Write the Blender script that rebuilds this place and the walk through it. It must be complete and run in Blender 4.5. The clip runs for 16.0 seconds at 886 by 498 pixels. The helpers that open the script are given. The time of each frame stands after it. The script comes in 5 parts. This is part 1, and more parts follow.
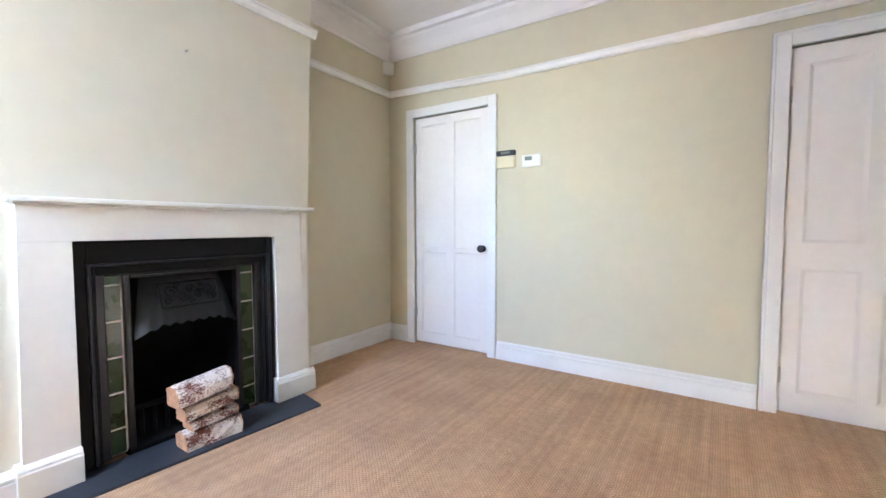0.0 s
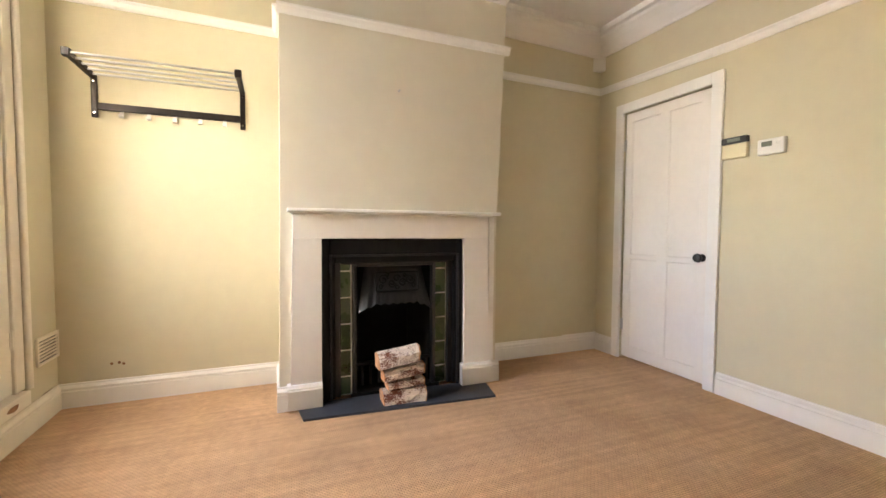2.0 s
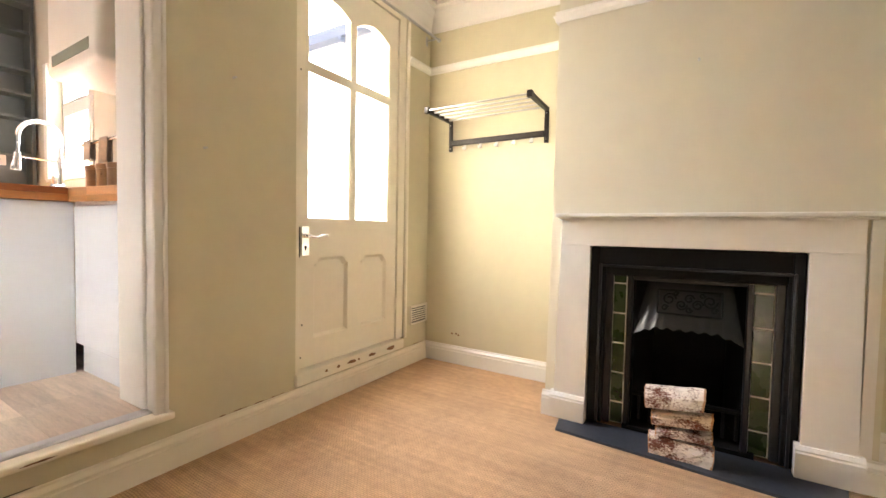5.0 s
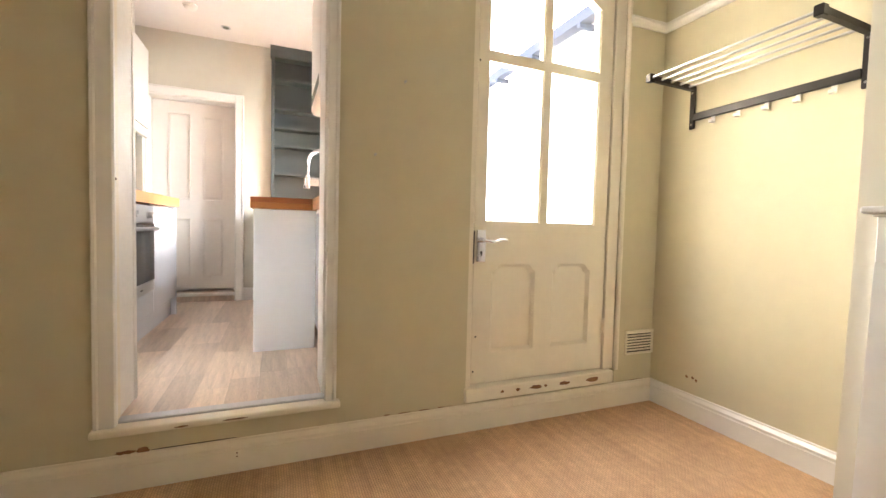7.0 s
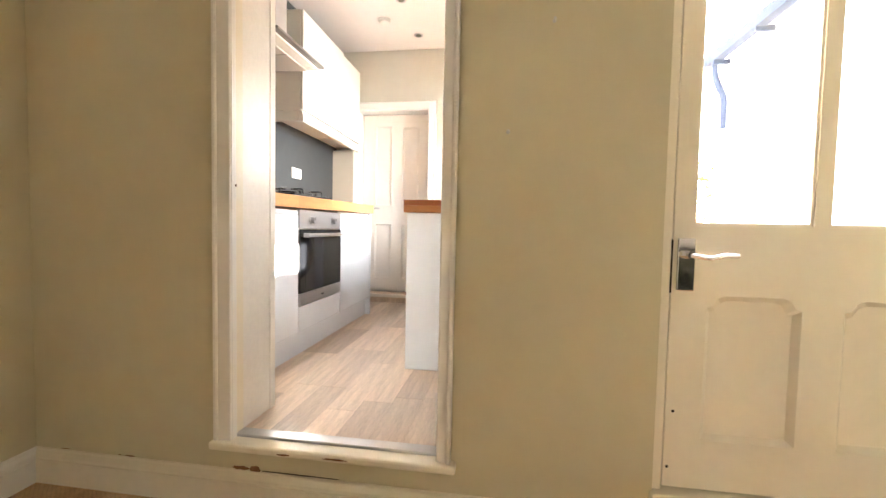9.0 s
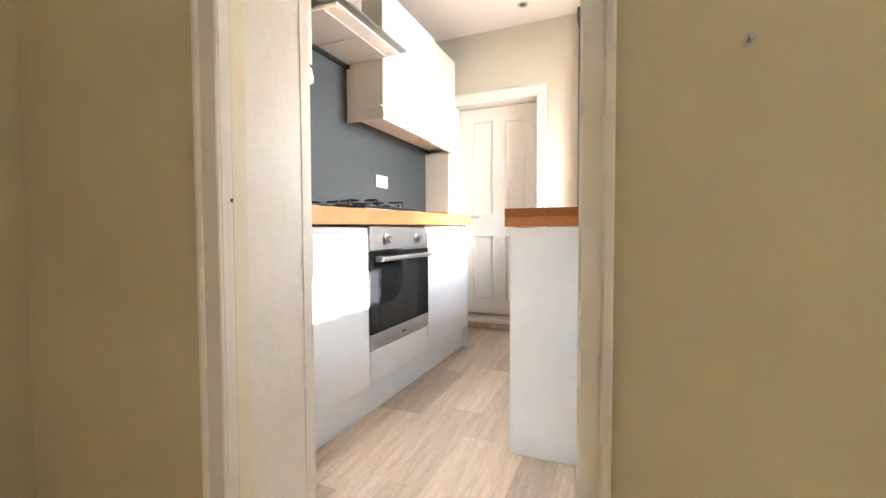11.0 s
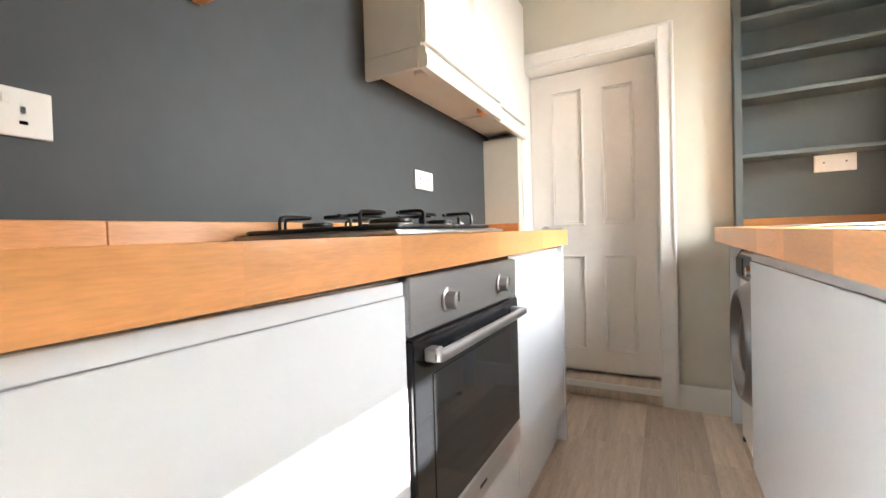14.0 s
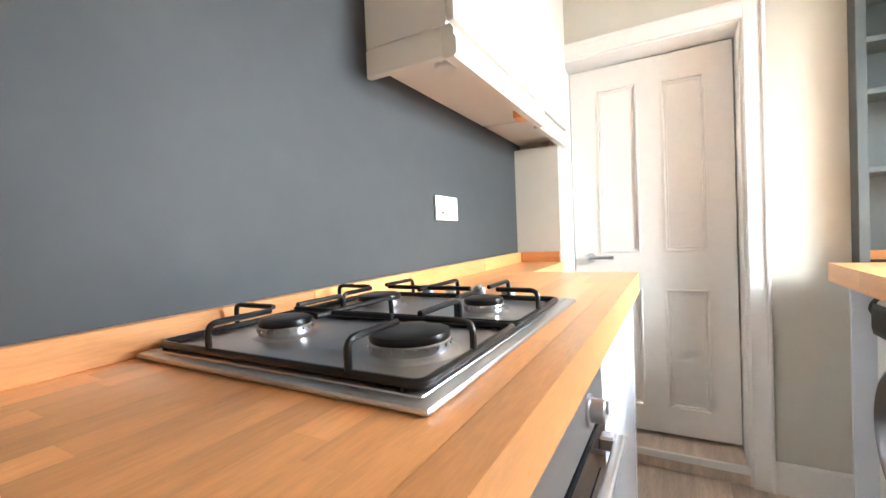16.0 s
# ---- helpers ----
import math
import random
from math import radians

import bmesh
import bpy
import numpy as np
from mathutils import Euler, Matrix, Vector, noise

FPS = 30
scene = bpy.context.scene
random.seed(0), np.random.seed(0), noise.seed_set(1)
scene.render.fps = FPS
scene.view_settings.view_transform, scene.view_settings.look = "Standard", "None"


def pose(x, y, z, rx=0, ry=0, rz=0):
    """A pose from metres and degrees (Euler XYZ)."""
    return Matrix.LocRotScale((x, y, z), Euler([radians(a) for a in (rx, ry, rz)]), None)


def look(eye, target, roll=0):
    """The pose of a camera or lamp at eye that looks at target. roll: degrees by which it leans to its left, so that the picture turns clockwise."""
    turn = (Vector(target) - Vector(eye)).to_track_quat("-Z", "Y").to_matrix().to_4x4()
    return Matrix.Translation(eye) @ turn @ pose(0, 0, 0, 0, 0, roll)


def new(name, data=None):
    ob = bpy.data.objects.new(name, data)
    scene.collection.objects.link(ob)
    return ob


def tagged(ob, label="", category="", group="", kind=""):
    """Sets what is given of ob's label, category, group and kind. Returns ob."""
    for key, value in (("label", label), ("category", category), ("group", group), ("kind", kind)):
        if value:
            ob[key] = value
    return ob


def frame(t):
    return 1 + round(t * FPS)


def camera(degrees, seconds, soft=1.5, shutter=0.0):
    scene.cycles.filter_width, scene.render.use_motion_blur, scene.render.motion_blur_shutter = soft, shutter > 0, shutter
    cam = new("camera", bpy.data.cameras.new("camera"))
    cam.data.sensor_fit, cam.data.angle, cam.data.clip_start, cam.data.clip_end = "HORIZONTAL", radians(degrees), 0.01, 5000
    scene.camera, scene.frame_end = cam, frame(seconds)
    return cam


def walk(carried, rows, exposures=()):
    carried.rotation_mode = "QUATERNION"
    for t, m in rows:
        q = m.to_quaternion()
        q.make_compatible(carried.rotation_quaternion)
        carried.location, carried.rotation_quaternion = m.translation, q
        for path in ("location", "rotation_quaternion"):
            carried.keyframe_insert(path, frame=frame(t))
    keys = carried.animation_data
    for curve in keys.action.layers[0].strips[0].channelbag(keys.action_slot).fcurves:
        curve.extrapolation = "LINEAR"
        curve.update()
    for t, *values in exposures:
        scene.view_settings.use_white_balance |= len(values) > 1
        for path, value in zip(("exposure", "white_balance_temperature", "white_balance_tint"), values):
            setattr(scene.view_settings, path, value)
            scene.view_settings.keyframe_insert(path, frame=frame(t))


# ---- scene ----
cam = camera(93.7, 16.0)
EXPOSURES = [(0.0, 5.46, 5250, 14), (0.5, 5.4, 5600, 15), (1.0, 5.2, 6250, 16), (1.5, 5.12, 6750, 17), (2.5, 5.03, 7000, 18), (3.5, 5.3, 7050, 18), (6.5, 5.02, 6900, 15), (7.5, 5.08, 6850, 15), (9.5, 5.26, 7000, 13), (12.0, 4.95, 6350, 10), (13.0, 4.76, 6300, 9), (13.5, 4.72, 6350, 8), (14.5, 4.66, 7450, 14), (15.0, 4.82, 7850, 16), (15.5, 4.98, 7600, 15), (16.0, 5.12, 6250, 9)]
PATH = [
    (0, (0.095, 0.025, 0.969), (-1.019, 1.683, 0.858), -0.1),
    (0.5, (0.217, 0.047, 0.954), (-1.111, 1.538, 0.851), -0.0),
    (1, (0.301, 0.133, 0.949), (-1.229, 1.417, 0.851), 0.2),
    (1.5, (0.35, 0.203, 0.951), (-1.353, 1.247, 0.854), 0.3),
    (2, (0.402, 0.305, 0.962), (-1.451, 1.052, 0.872), 0.3),
    (2.5, (0.405, 0.393, 0.967), (-1.544, 0.832, 0.885), 0.4),
    (3, (0.386, 0.518, 0.963), (-1.608, 0.643, 0.882), 0.6),
    (3.5, (0.378, 0.655, 0.969), (-1.612, 0.475, 0.893), 0.6),
    (4, (0.386, 0.795, 0.97), (-1.555, 0.321, 0.893), 0.8),
    (6.5, (-0.159, 1.091, 0.963), (-1.184, -0.624, 0.88), 1.3),
    (7, (-0.303, 1.026, 0.974), (-1.049, -0.828, 0.888), 1.4),
    (7.5, (-0.45, 0.94, 0.99), (-0.903, -1.006, 0.895), 1.5),
    (8, (-0.57, 0.851, 1.008), (-0.745, -1.139, 0.911), 1.5),
    (8.5, (-0.644, 0.705, 1.0), (-0.568, -1.291, 0.902), 1.3),
    (9, (-0.697, 0.537, 0.997), (-0.407, -1.44, 0.9), 1.2),
    (9.5, (-0.724, 0.363, 1.015), (-0.248, -1.577, 0.916), 0.8),
    (12, (-0.33, -0.462, 1.077), (0.526, -2.269, 1.021), -0.6),
    (12.5, (-0.217, -0.624, 1.095), (0.663, -2.42, 1.043), -0.8),
    (13, (-0.114, -0.758, 1.125), (0.784, -2.544, 1.076), -1.1),
    (13.5, (-0.025, -0.906, 1.132), (0.894, -2.681, 1.088), -1.5),
    (14, (0.063, -1.077, 1.155), (0.999, -2.843, 1.114), -1.7),
    (14.5, (0.146, -1.191, 1.185), (1.101, -2.948, 1.149), -1.9),
    (15, (0.219, -1.29, 1.233), (1.191, -3.038, 1.195), -2.0),
    (15.5, (0.279, -1.37, 1.279), (1.262, -3.111, 1.242), -2.1),
    (16, (0.328, -1.45, 1.320), (1.309, -3.192, 1.28), -2.3),
]
walk(cam, [(t, look(eye, target, roll)) for t, eye, target, roll in PATH], EXPOSURES)

# ---- light and exposure ----
SUN_WAY = Vector((1.35, 1.33, -1.107)).normalized()
world = bpy.data.worlds.new("sky")
scene.world = world
world.use_nodes = True
wn = world.node_tree
sky = wn.nodes.new("ShaderNodeTexSky")
sky.sky_type = "NISHITA"
sky.sun_disc = False
sky.sun_elevation = math.asin(-SUN_WAY.z)
sky.sun_rotation = math.atan2(-SUN_WAY.x, -SUN_WAY.y)
wn.links.new(sky.outputs[0], wn.nodes["Background"].inputs[0])
wn.nodes["Background"].inputs[1].default_value = 0.15

sun_data = bpy.data.lights.new("sun", "SUN")
sun_data.energy = 5.0
sun_data.angle = radians(0.5)
sun_data.color = (1.0, 0.95, 0.88)
sun = new("sun", sun_data)
sun.matrix_world = look((-8, -9, 8), Vector((-8, -9, 8)) + SUN_WAY)


def daylight(name, at, way, wide, high, watts, spread, colour=(0.97, 0.98, 1.0)):
    """An area lamp in a window's opening, standing in for the sky's light."""
    data = bpy.data.lights.new(name, "AREA")
    data.shape, data.size, data.size_y, data.energy = "RECTANGLE", wide, high, watts
    data.color = colour
    data.spread = radians(spread)
    ob = new(name, data)
    ob.matrix_world = look(at, Vector(at) + Vector(way))
    return ob


daylight("daylight_door", (-1.595, -1.005, 1.72), (0.42, 1, -0.62), 0.62, 0.50, 1.08, 160)
daylight("daylight_window", (-1.32, -2.92, 1.90), (1, 0.14, -0.55), 0.70, 0.80, 3.6, 130, (0.88, 0.94, 1.0))

# ---- materials ----
def material(name, colour, rough=0.5, metal=0.0, vary=0.0, scale=6.0, bump=0.0, bump_scale=40.0, stretch=(1, 1, 1), random_tone=0.0, coat=0.0, second=None):
    mat = bpy.data.materials.new(name)
    mat.use_nodes = True
    n, l = mat.node_tree.nodes, mat.node_tree.links
    b = n["Principled BSDF"]
    b.inputs["Roughness"].default_value, b.inputs["Metallic"].default_value = rough, metal
    b.inputs["Coat Weight"].default_value = coat
    coord = n.new("ShaderNodeTexCoord")
    mapping = n.new("ShaderNodeMapping")
    mapping.inputs["Scale"].default_value = stretch
    l.new(coord.outputs["Object"], mapping.inputs["Vector"])
    tone = None
    c0 = colour
    if vary or second:
        big = n.new("ShaderNodeTexNoise")
        big.inputs["Scale"].default_value, big.inputs["Detail"].default_value = scale, 6
        l.new(mapping.outputs[0], big.inputs["Vector"])
        small = n.new("ShaderNodeTexNoise")
        small.inputs["Scale"].default_value, small.inputs["Detail"].default_value = scale * 9, 4
        l.new(mapping.outputs[0], small.inputs["Vector"])
        both = n.new("ShaderNodeMix")
        both.inputs["Factor"].default_value = 0.4
        l.new(big.outputs["Fac"], both.inputs["A"])
        l.new(small.outputs["Fac"], both.inputs["B"])
        ramp = n.new("ShaderNodeValToRGB")
        low = second if second else [max(c * (1 - vary), 0) for c in c0]
        high = c0 if second else [min(c * (1 + vary), 1) for c in c0]
        ramp.color_ramp.elements[0].position, ramp.color_ramp.elements[1].position = (0.41, 0.53) if second else (0.35, 0.65)
        ramp.color_ramp.elements[0].color = (*low, 1)
        ramp.color_ramp.elements[1].color = (*high, 1)
        l.new(both.outputs["Result"], ramp.inputs["Fac"])
        tone = ramp.outputs["Color"]
        rr = n.new("ShaderNodeMapRange")
        rr.inputs["To Min"].default_value, rr.inputs["To Max"].default_value = max(rough - 0.07, 0.02), min(rough + 0.07, 1)
        l.new(big.outputs["Fac"], rr.inputs["Value"])
        l.new(rr.outputs[0], b.inputs["Roughness"])
    if random_tone:
        info = n.new("ShaderNodeObjectInfo")
        hsv = n.new("ShaderNodeHueSaturation")
        span = n.new("ShaderNodeMapRange")
        span.inputs["To Min"].default_value, span.inputs["To Max"].default_value = 1 - random_tone, 1 + random_tone
        l.new(info.outputs["Random"], span.inputs["Value"])
        l.new(span.outputs[0], hsv.inputs["Value"])
        if tone is not None:
            l.new(tone, hsv.inputs["Color"])
        else:
            hsv.inputs["Color"].default_value = (*c0, 1)
        tone = hsv.outputs["Color"]
    if tone is not None:
        l.new(tone, b.inputs["Base Color"])
    else:
        b.inputs["Base Color"].default_value = (*c0, 1)
    if bump:
        fine = n.new("ShaderNodeTexNoise")
        fine.inputs["Scale"].default_value, fine.inputs["Detail"].default_value = bump_scale, 5
        l.new(mapping.outputs[0], fine.inputs["Vector"])
        bmp = n.new("ShaderNodeBump")
        bmp.inputs["Strength"].default_value, bmp.inputs["Distance"].default_value = bump, 0.004
        l.new(fine.outputs["Fac"], bmp.inputs["Height"])
        l.new(bmp.outputs[0], b.inputs["Normal"])
    return mat


def glass_material():
    mat = bpy.data.materials.new("window_glass")
    mat.use_nodes = True
    n, l = mat.node_tree.nodes, mat.node_tree.links
    n.clear()
    out, mix = n.new("ShaderNodeOutputMaterial"), n.new("ShaderNodeMixShader")
    clear, gloss, fres = n.new("ShaderNodeBsdfTransparent"), n.new("ShaderNodeBsdfGlossy"), n.new("ShaderNodeLayerWeight")
    clear.inputs["Color"].default_value = (0.96, 0.97, 0.96, 1)
    gloss.inputs["Roughness"].default_value = 0.02
    fres.inputs["Blend"].default_value = 0.12
    l.new(fres.outputs["Facing"], mix.inputs[0])
    l.new(clear.outputs[0], mix.inputs[1])
    l.new(gloss.outputs[0], mix.inputs[2])
    l.new(mix.outputs[0], out.inputs[0])
    return mat


def carpet_material():
    """Woven sisal: a grid of knots, with thicker ribs one way and flecks of darker fibre."""
    mat = material("sisal_carpet", (0.64, 0.41, 0.24), 0.95, vary=0.16, scale=3.0)
    n, l = mat.node_tree.nodes, mat.node_tree.links
    b = n["Principled BSDF"]
    b.inputs["Specular IOR Level"].default_value = 0.15
    coord = n.new("ShaderNodeTexCoord")
    turn = n.new("ShaderNodeMapping")
    warp = n.new("ShaderNodeTexNoise")
    warp.inputs["Scale"].default_value = 9
    add = n.new("ShaderNodeVectorMath")
    add.operation = "MULTIPLY_ADD"
    add.inputs[1].default_value = (0.012, 0.012, 0)
    l.new(coord.outputs["Object"], warp.inputs["Vector"])
    l.new(warp.outputs["Color"], add.inputs[0])
    l.new(coord.outputs["Object"], add.inputs[2])
    turn.inputs["Rotation"].default_value = (0, 0, radians(90))
    l.new(add.outputs[0], turn.inputs["Vector"])
    brick = n.new("ShaderNodeTexBrick")
    brick.inputs["Scale"].default_value = 1.0
    brick.inputs["Brick Width"].default_value, brick.inputs["Row Height"].default_value = 0.017, 0.0095
    brick.inputs["Mortar Size"].default_value, brick.inputs["Mortar Smooth"].default_value = 0.0032, 1.0
    brick.inputs["Color1"].default_value, brick.inputs["Color2"].default_value = (1, 1, 1, 1), (0.8, 0.8, 0.8, 1)
    brick.inputs["Mortar"].default_value = (0, 0, 0, 1)
    l.new(turn.outputs[0], brick.inputs["Vector"])
    fibre = n.new("ShaderNodeTexNoise")
    fibre.inputs["Scale"].default_value, fibre.inputs["Detail"].default_value = 170, 4
    l.new(coord.outputs["Object"], fibre.inputs["Vector"])
    mix = n.new("ShaderNodeMix")
    mix.inputs["Factor"].default_value = 0.3
    l.new(brick.outputs["Color"], mix.inputs["A"])
    l.new(fibre.outputs["Fac"], mix.inputs["B"])
    bmp = n.new("ShaderNodeBump")
    bmp.inputs["Strength"].default_value, bmp.inputs["Distance"].default_value = 0.9, 0.004
    l.new(mix.outputs["Result"], bmp.inputs["Height"])
    l.new(bmp.outputs[0], b.inputs["Normal"])
    old = b.inputs["Base Color"].links[0].from_socket
    long = n.new("ShaderNodeMapping")
    long.inputs["Scale"].default_value = (34, 0.7, 1)
    streak = n.new("ShaderNodeTexNoise")
    streak.inputs["Scale"].default_value, streak.inputs["Detail"].default_value = 1.0, 3
    l.new(coord.outputs["Object"], long.inputs["Vector"])
    l.new(long.outputs[0], streak.inputs["Vector"])
    line_tone = n.new("ShaderNodeMapRange")
    line_tone.inputs["From Min"].default_value, line_tone.inputs["From Max"].default_value = 0.3, 0.75
    line_tone.inputs["To Min"].default_value, line_tone.inputs["To Max"].default_value = 0.89, 1.12
    l.new(streak.outputs["Fac"], line_tone.inputs["Value"])
    streaked = n.new("ShaderNodeMix")
    streaked.data_type, streaked.blend_type = "RGBA", "MULTIPLY"
    streaked.inputs["Factor"].default_value = 1.0
    l.new(old, streaked.inputs["A"])
    l.new(line_tone.outputs[0], streaked.inputs["B"])
    old = streaked.outputs["Result"]
    shade = n.new("ShaderNodeMix")
    shade.data_type, shade.blend_type = "RGBA", "MULTIPLY"
    shade.inputs["Factor"].default_value = 0.62
    tone = n.new("ShaderNodeMapRange")
    tone.inputs["To Min"].default_value, tone.inputs["To Max"].default_value = 0.50, 1.14
    l.new(mix.outputs["Result"], tone.inputs["Value"])
    l.new(old, shade.inputs["A"])
    l.new(tone.outputs[0], shade.inputs["B"])
    l.new(shade.outputs["Result"], b.inputs["Base Color"])
    return mat


# the chimney breast is set paler than WALL
BREAST = material("pale_cream_breast", (0.67, 0.625, 0.51), 0.75, vary=0.03, scale=1.3, bump=0.10, bump_scale=60)
WALL = material("sand_wall_paint", (0.60, 0.545, 0.385), 0.75, vary=0.035, scale=1.3, bump=0.08, bump_scale=60)
WALLK = material("pale_grey_wall_paint", (0.62, 0.59, 0.50), 0.75, vary=0.03, scale=1.5, bump=0.08, bump_scale=60)
BLUE = material("slate_blue_wall_paint", (0.043, 0.049, 0.051), 0.60, vary=0.09, scale=1.6, bump=0.08, bump_scale=70)
SHELF = material("grey_blue_shelf_paint", (0.072, 0.086, 0.085), 0.45, vary=0.06, scale=4, bump=0.05)
DOORW = material("off_white_door_paint", (0.80, 0.755, 0.70), 0.40, vary=0.03, scale=3, bump=0.08, bump_scale=25)
WHITE = material("white_gloss_paint", (0.80, 0.78, 0.74), 0.35, vary=0.025, scale=3, bump=0.06, bump_scale=25)
CREAM = material("cream_door_paint", (0.80, 0.74, 0.62), 0.38, vary=0.03, scale=3, bump=0.08, bump_scale=25)
CEIL = material("ceiling_paint", (0.80, 0.77, 0.74), 0.85, vary=0.02, scale=2, bump=0.05)
UNIT = material("white_gloss_unit", (0.80, 0.84, 0.89), 0.16, vary=0.01, scale=2, coat=0.3)
UNITM = material("cream_white_unit", (0.80, 0.77, 0.70), 0.3, vary=0.015, scale=2)
CARPET = carpet_material()
IRON = material("blackened_cast_iron", (0.0035, 0.0035, 0.004), 0.6, vary=0.3, scale=14, bump=0.2, bump_scale=90)
IRONS = material("polished_cast_iron", (0.007, 0.007, 0.009), 0.36, metal=0.1, vary=0.2, scale=10, bump=0.15, bump_scale=70)
SOOT = material("sooty_firebrick", (0.006, 0.006, 0.006), 0.9, vary=0.4, scale=9, bump=0.3)
SLATE = material("dark_slate", (0.035, 0.04, 0.052), 0.5, vary=0.25, scale=8, bump=0.15, bump_scale=45)
TILE = material("green_glazed_tile", (0.018, 0.044, 0.006), 0.28, vary=0.35, scale=9, random_tone=0.2)
GROUT = material("pale_grout", (0.86, 0.86, 0.78), 0.85, vary=0.1, scale=30)
BARK = material("birch_bark", (0.80, 0.70, 0.61), 0.9, scale=14, bump=0.6, bump_scale=60, stretch=(1, 0.8, 1.3), second=(0.17, 0.055, 0.03), random_tone=0.12)
LOGEND = material("split_birch_wood", (0.55, 0.30, 0.16), 0.85, vary=0.3, scale=30, bump=0.4, bump_scale=80)
OAK = material("oiled_beech_stave", (0.78, 0.365, 0.132), 0.34, vary=0.14, scale=5, bump=0.05, bump_scale=120, stretch=(6, 0.7, 6), random_tone=0.20, coat=0.15)
OAKX = material("oiled_beech_stave_crosswise", (0.55, 0.215, 0.07), 0.3, vary=0.17, scale=5, bump=0.05, bump_scale=120, stretch=(0.7, 6, 6), random_tone=0.2, coat=0.15)
OAKD = material("dark_oiled_beech_stave", (0.33, 0.10, 0.032), 0.3, vary=0.22, scale=5, bump=0.05, bump_scale=120, stretch=(0.7, 6, 6), coat=0.15)
PLANK = material("grey_oak_vinyl_plank", (0.62, 0.50, 0.40), 0.38, vary=0.2, scale=4, bump=0.06, bump_scale=90, stretch=(9, 0.8, 1), random_tone=0.2)
STEEL = material("brushed_steel", (0.55, 0.55, 0.56), 0.33, metal=1.0, vary=0.06, scale=8, stretch=(1, 0.05, 9))
CHROME = material("polished_chrome", (0.82, 0.82, 0.84), 0.08, metal=1.0)
DARKMETAL = material("dark_brown_metal", (0.020, 0.014, 0.011), 0.4, metal=0.3, vary=0.2, scale=20)
BLACK = material("black_plastic", (0.010, 0.010, 0.010), 0.4)
ENAMEL = material("black_enamel", (0.008, 0.008, 0.008), 0.28, bump=0.05)
OVENGLASS = material("dark_oven_glass", (0.008, 0.009, 0.011), 0.04)
PLASTIC = material("white_plastic", (0.78, 0.76, 0.71), 0.35)
YELLOWED = material("yellowed_plastic", (0.72, 0.64, 0.42), 0.45, vary=0.04, scale=8)
SCREEN = material("lcd_grey", (0.18, 0.20, 0.16), 0.25)
BRONZE = material("bronze_metal", (0.38, 0.24, 0.15), 0.3, metal=0.9, vary=0.1, scale=12)
CLOTH = material("grey_cloth", (0.34, 0.31, 0.27), 0.95, vary=0.15, scale=12, bump=0.5, bump_scale=140)
BAREWOOD = material("bare_worn_wood", (0.23, 0.12, 0.06), 0.85, vary=0.4, scale=22, bump=0.4)
for dark in (IRON, SOOT):
    dark.node_tree.nodes["Principled BSDF"].inputs["Specular IOR Level"].default_value = 0.2
JAMB = material("scuffed_white_paint", (0.80, 0.765, 0.715), 0.38, vary=0.05, scale=5.5, bump=0.06, bump_scale=25)
GLASS = glass_material()
RENDER = material("white_rendered_wall", (0.85, 0.84, 0.82), 0.9, vary=0.05, scale=3, bump=0.2)
ROOFING = material("grey_roof_tile", (0.20, 0.19, 0.19), 0.8, vary=0.2, scale=6, bump=0.3, random_tone=0.15)
GUTTER = material("grey_blue_gutter", (0.03, 0.035, 0.055), 0.95, vary=0.1, scale=5)
PAVING = material("yard_paving", (0.38, 0.36, 0.33), 0.9, vary=0.15, scale=3, bump=0.3)
LEAF = material("yellow_green_leaf", (0.20, 0.22, 0.03), 0.6, vary=0.3, scale=10, random_tone=0.3)
BRICK = material("pink_brick", (0.45, 0.22, 0.18), 0.9, vary=0.15, scale=12, bump=0.3)


# ---- mesh helpers ----
def world_of(ob):
    m = ob.matrix_basis.copy()
    return world_of(ob.parent) @ ob.matrix_parent_inverse @ m if ob.parent else m


def link(name, bm, mat, smooth=False):
    bmesh.ops.recalc_face_normals(bm, faces=bm.faces)
    me = bpy.data.meshes.new(name)
    bm.to_mesh(me)
    bm.free()
    me.materials.append(mat)
    if smooth:
        for p in me.polygons:
            p.use_smooth = True
        me.set_sharp_from_angle(angle=radians(38))
    return new(name, me)


def part(name, bm, mat, parent, label="", smooth=False):
    """Links a bmesh as one mesh object under a thing or under a part."""
    ob = link(name, bm, mat, smooth)
    ob.parent = parent
    ob.matrix_parent_inverse = world_of(parent).inverted()
    return tagged(ob, label)


def thing(name, at, label, category, group="", kind=""):
    ob = new(name)
    ob.empty_display_size = 0.1
    ob.matrix_basis = Matrix.Translation(at)
    return tagged(ob, label, category, group, kind)


def solid(name, bm, mat, label, category, group="", kind="", smooth=False):
    return tagged(link(name, bm, mat, smooth), label, category, group, kind)


def fresh():
    return bmesh.new()


def box(bm, x0, x1, y0, y1, z0, z1, bevel=0.0, seg=1):
    x0, x1, y0, y1, z0, z1 = min(x0, x1), max(x0, x1), min(y0, y1), max(y0, y1), min(z0, z1), max(z0, z1)
    made = bmesh.ops.create_cube(bm, size=1)["verts"]
    for v in made:
        v.co = Vector((x0 if v.co.x < 0 else x1, y0 if v.co.y < 0 else y1, z0 if v.co.z < 0 else z1))
    if bevel:
        edges = list({e for v in made for e in v.link_edges})
        bmesh.ops.bevel(bm, geom=edges, offset=bevel, segments=seg, affect="EDGES", profile=0.5)
    return bm


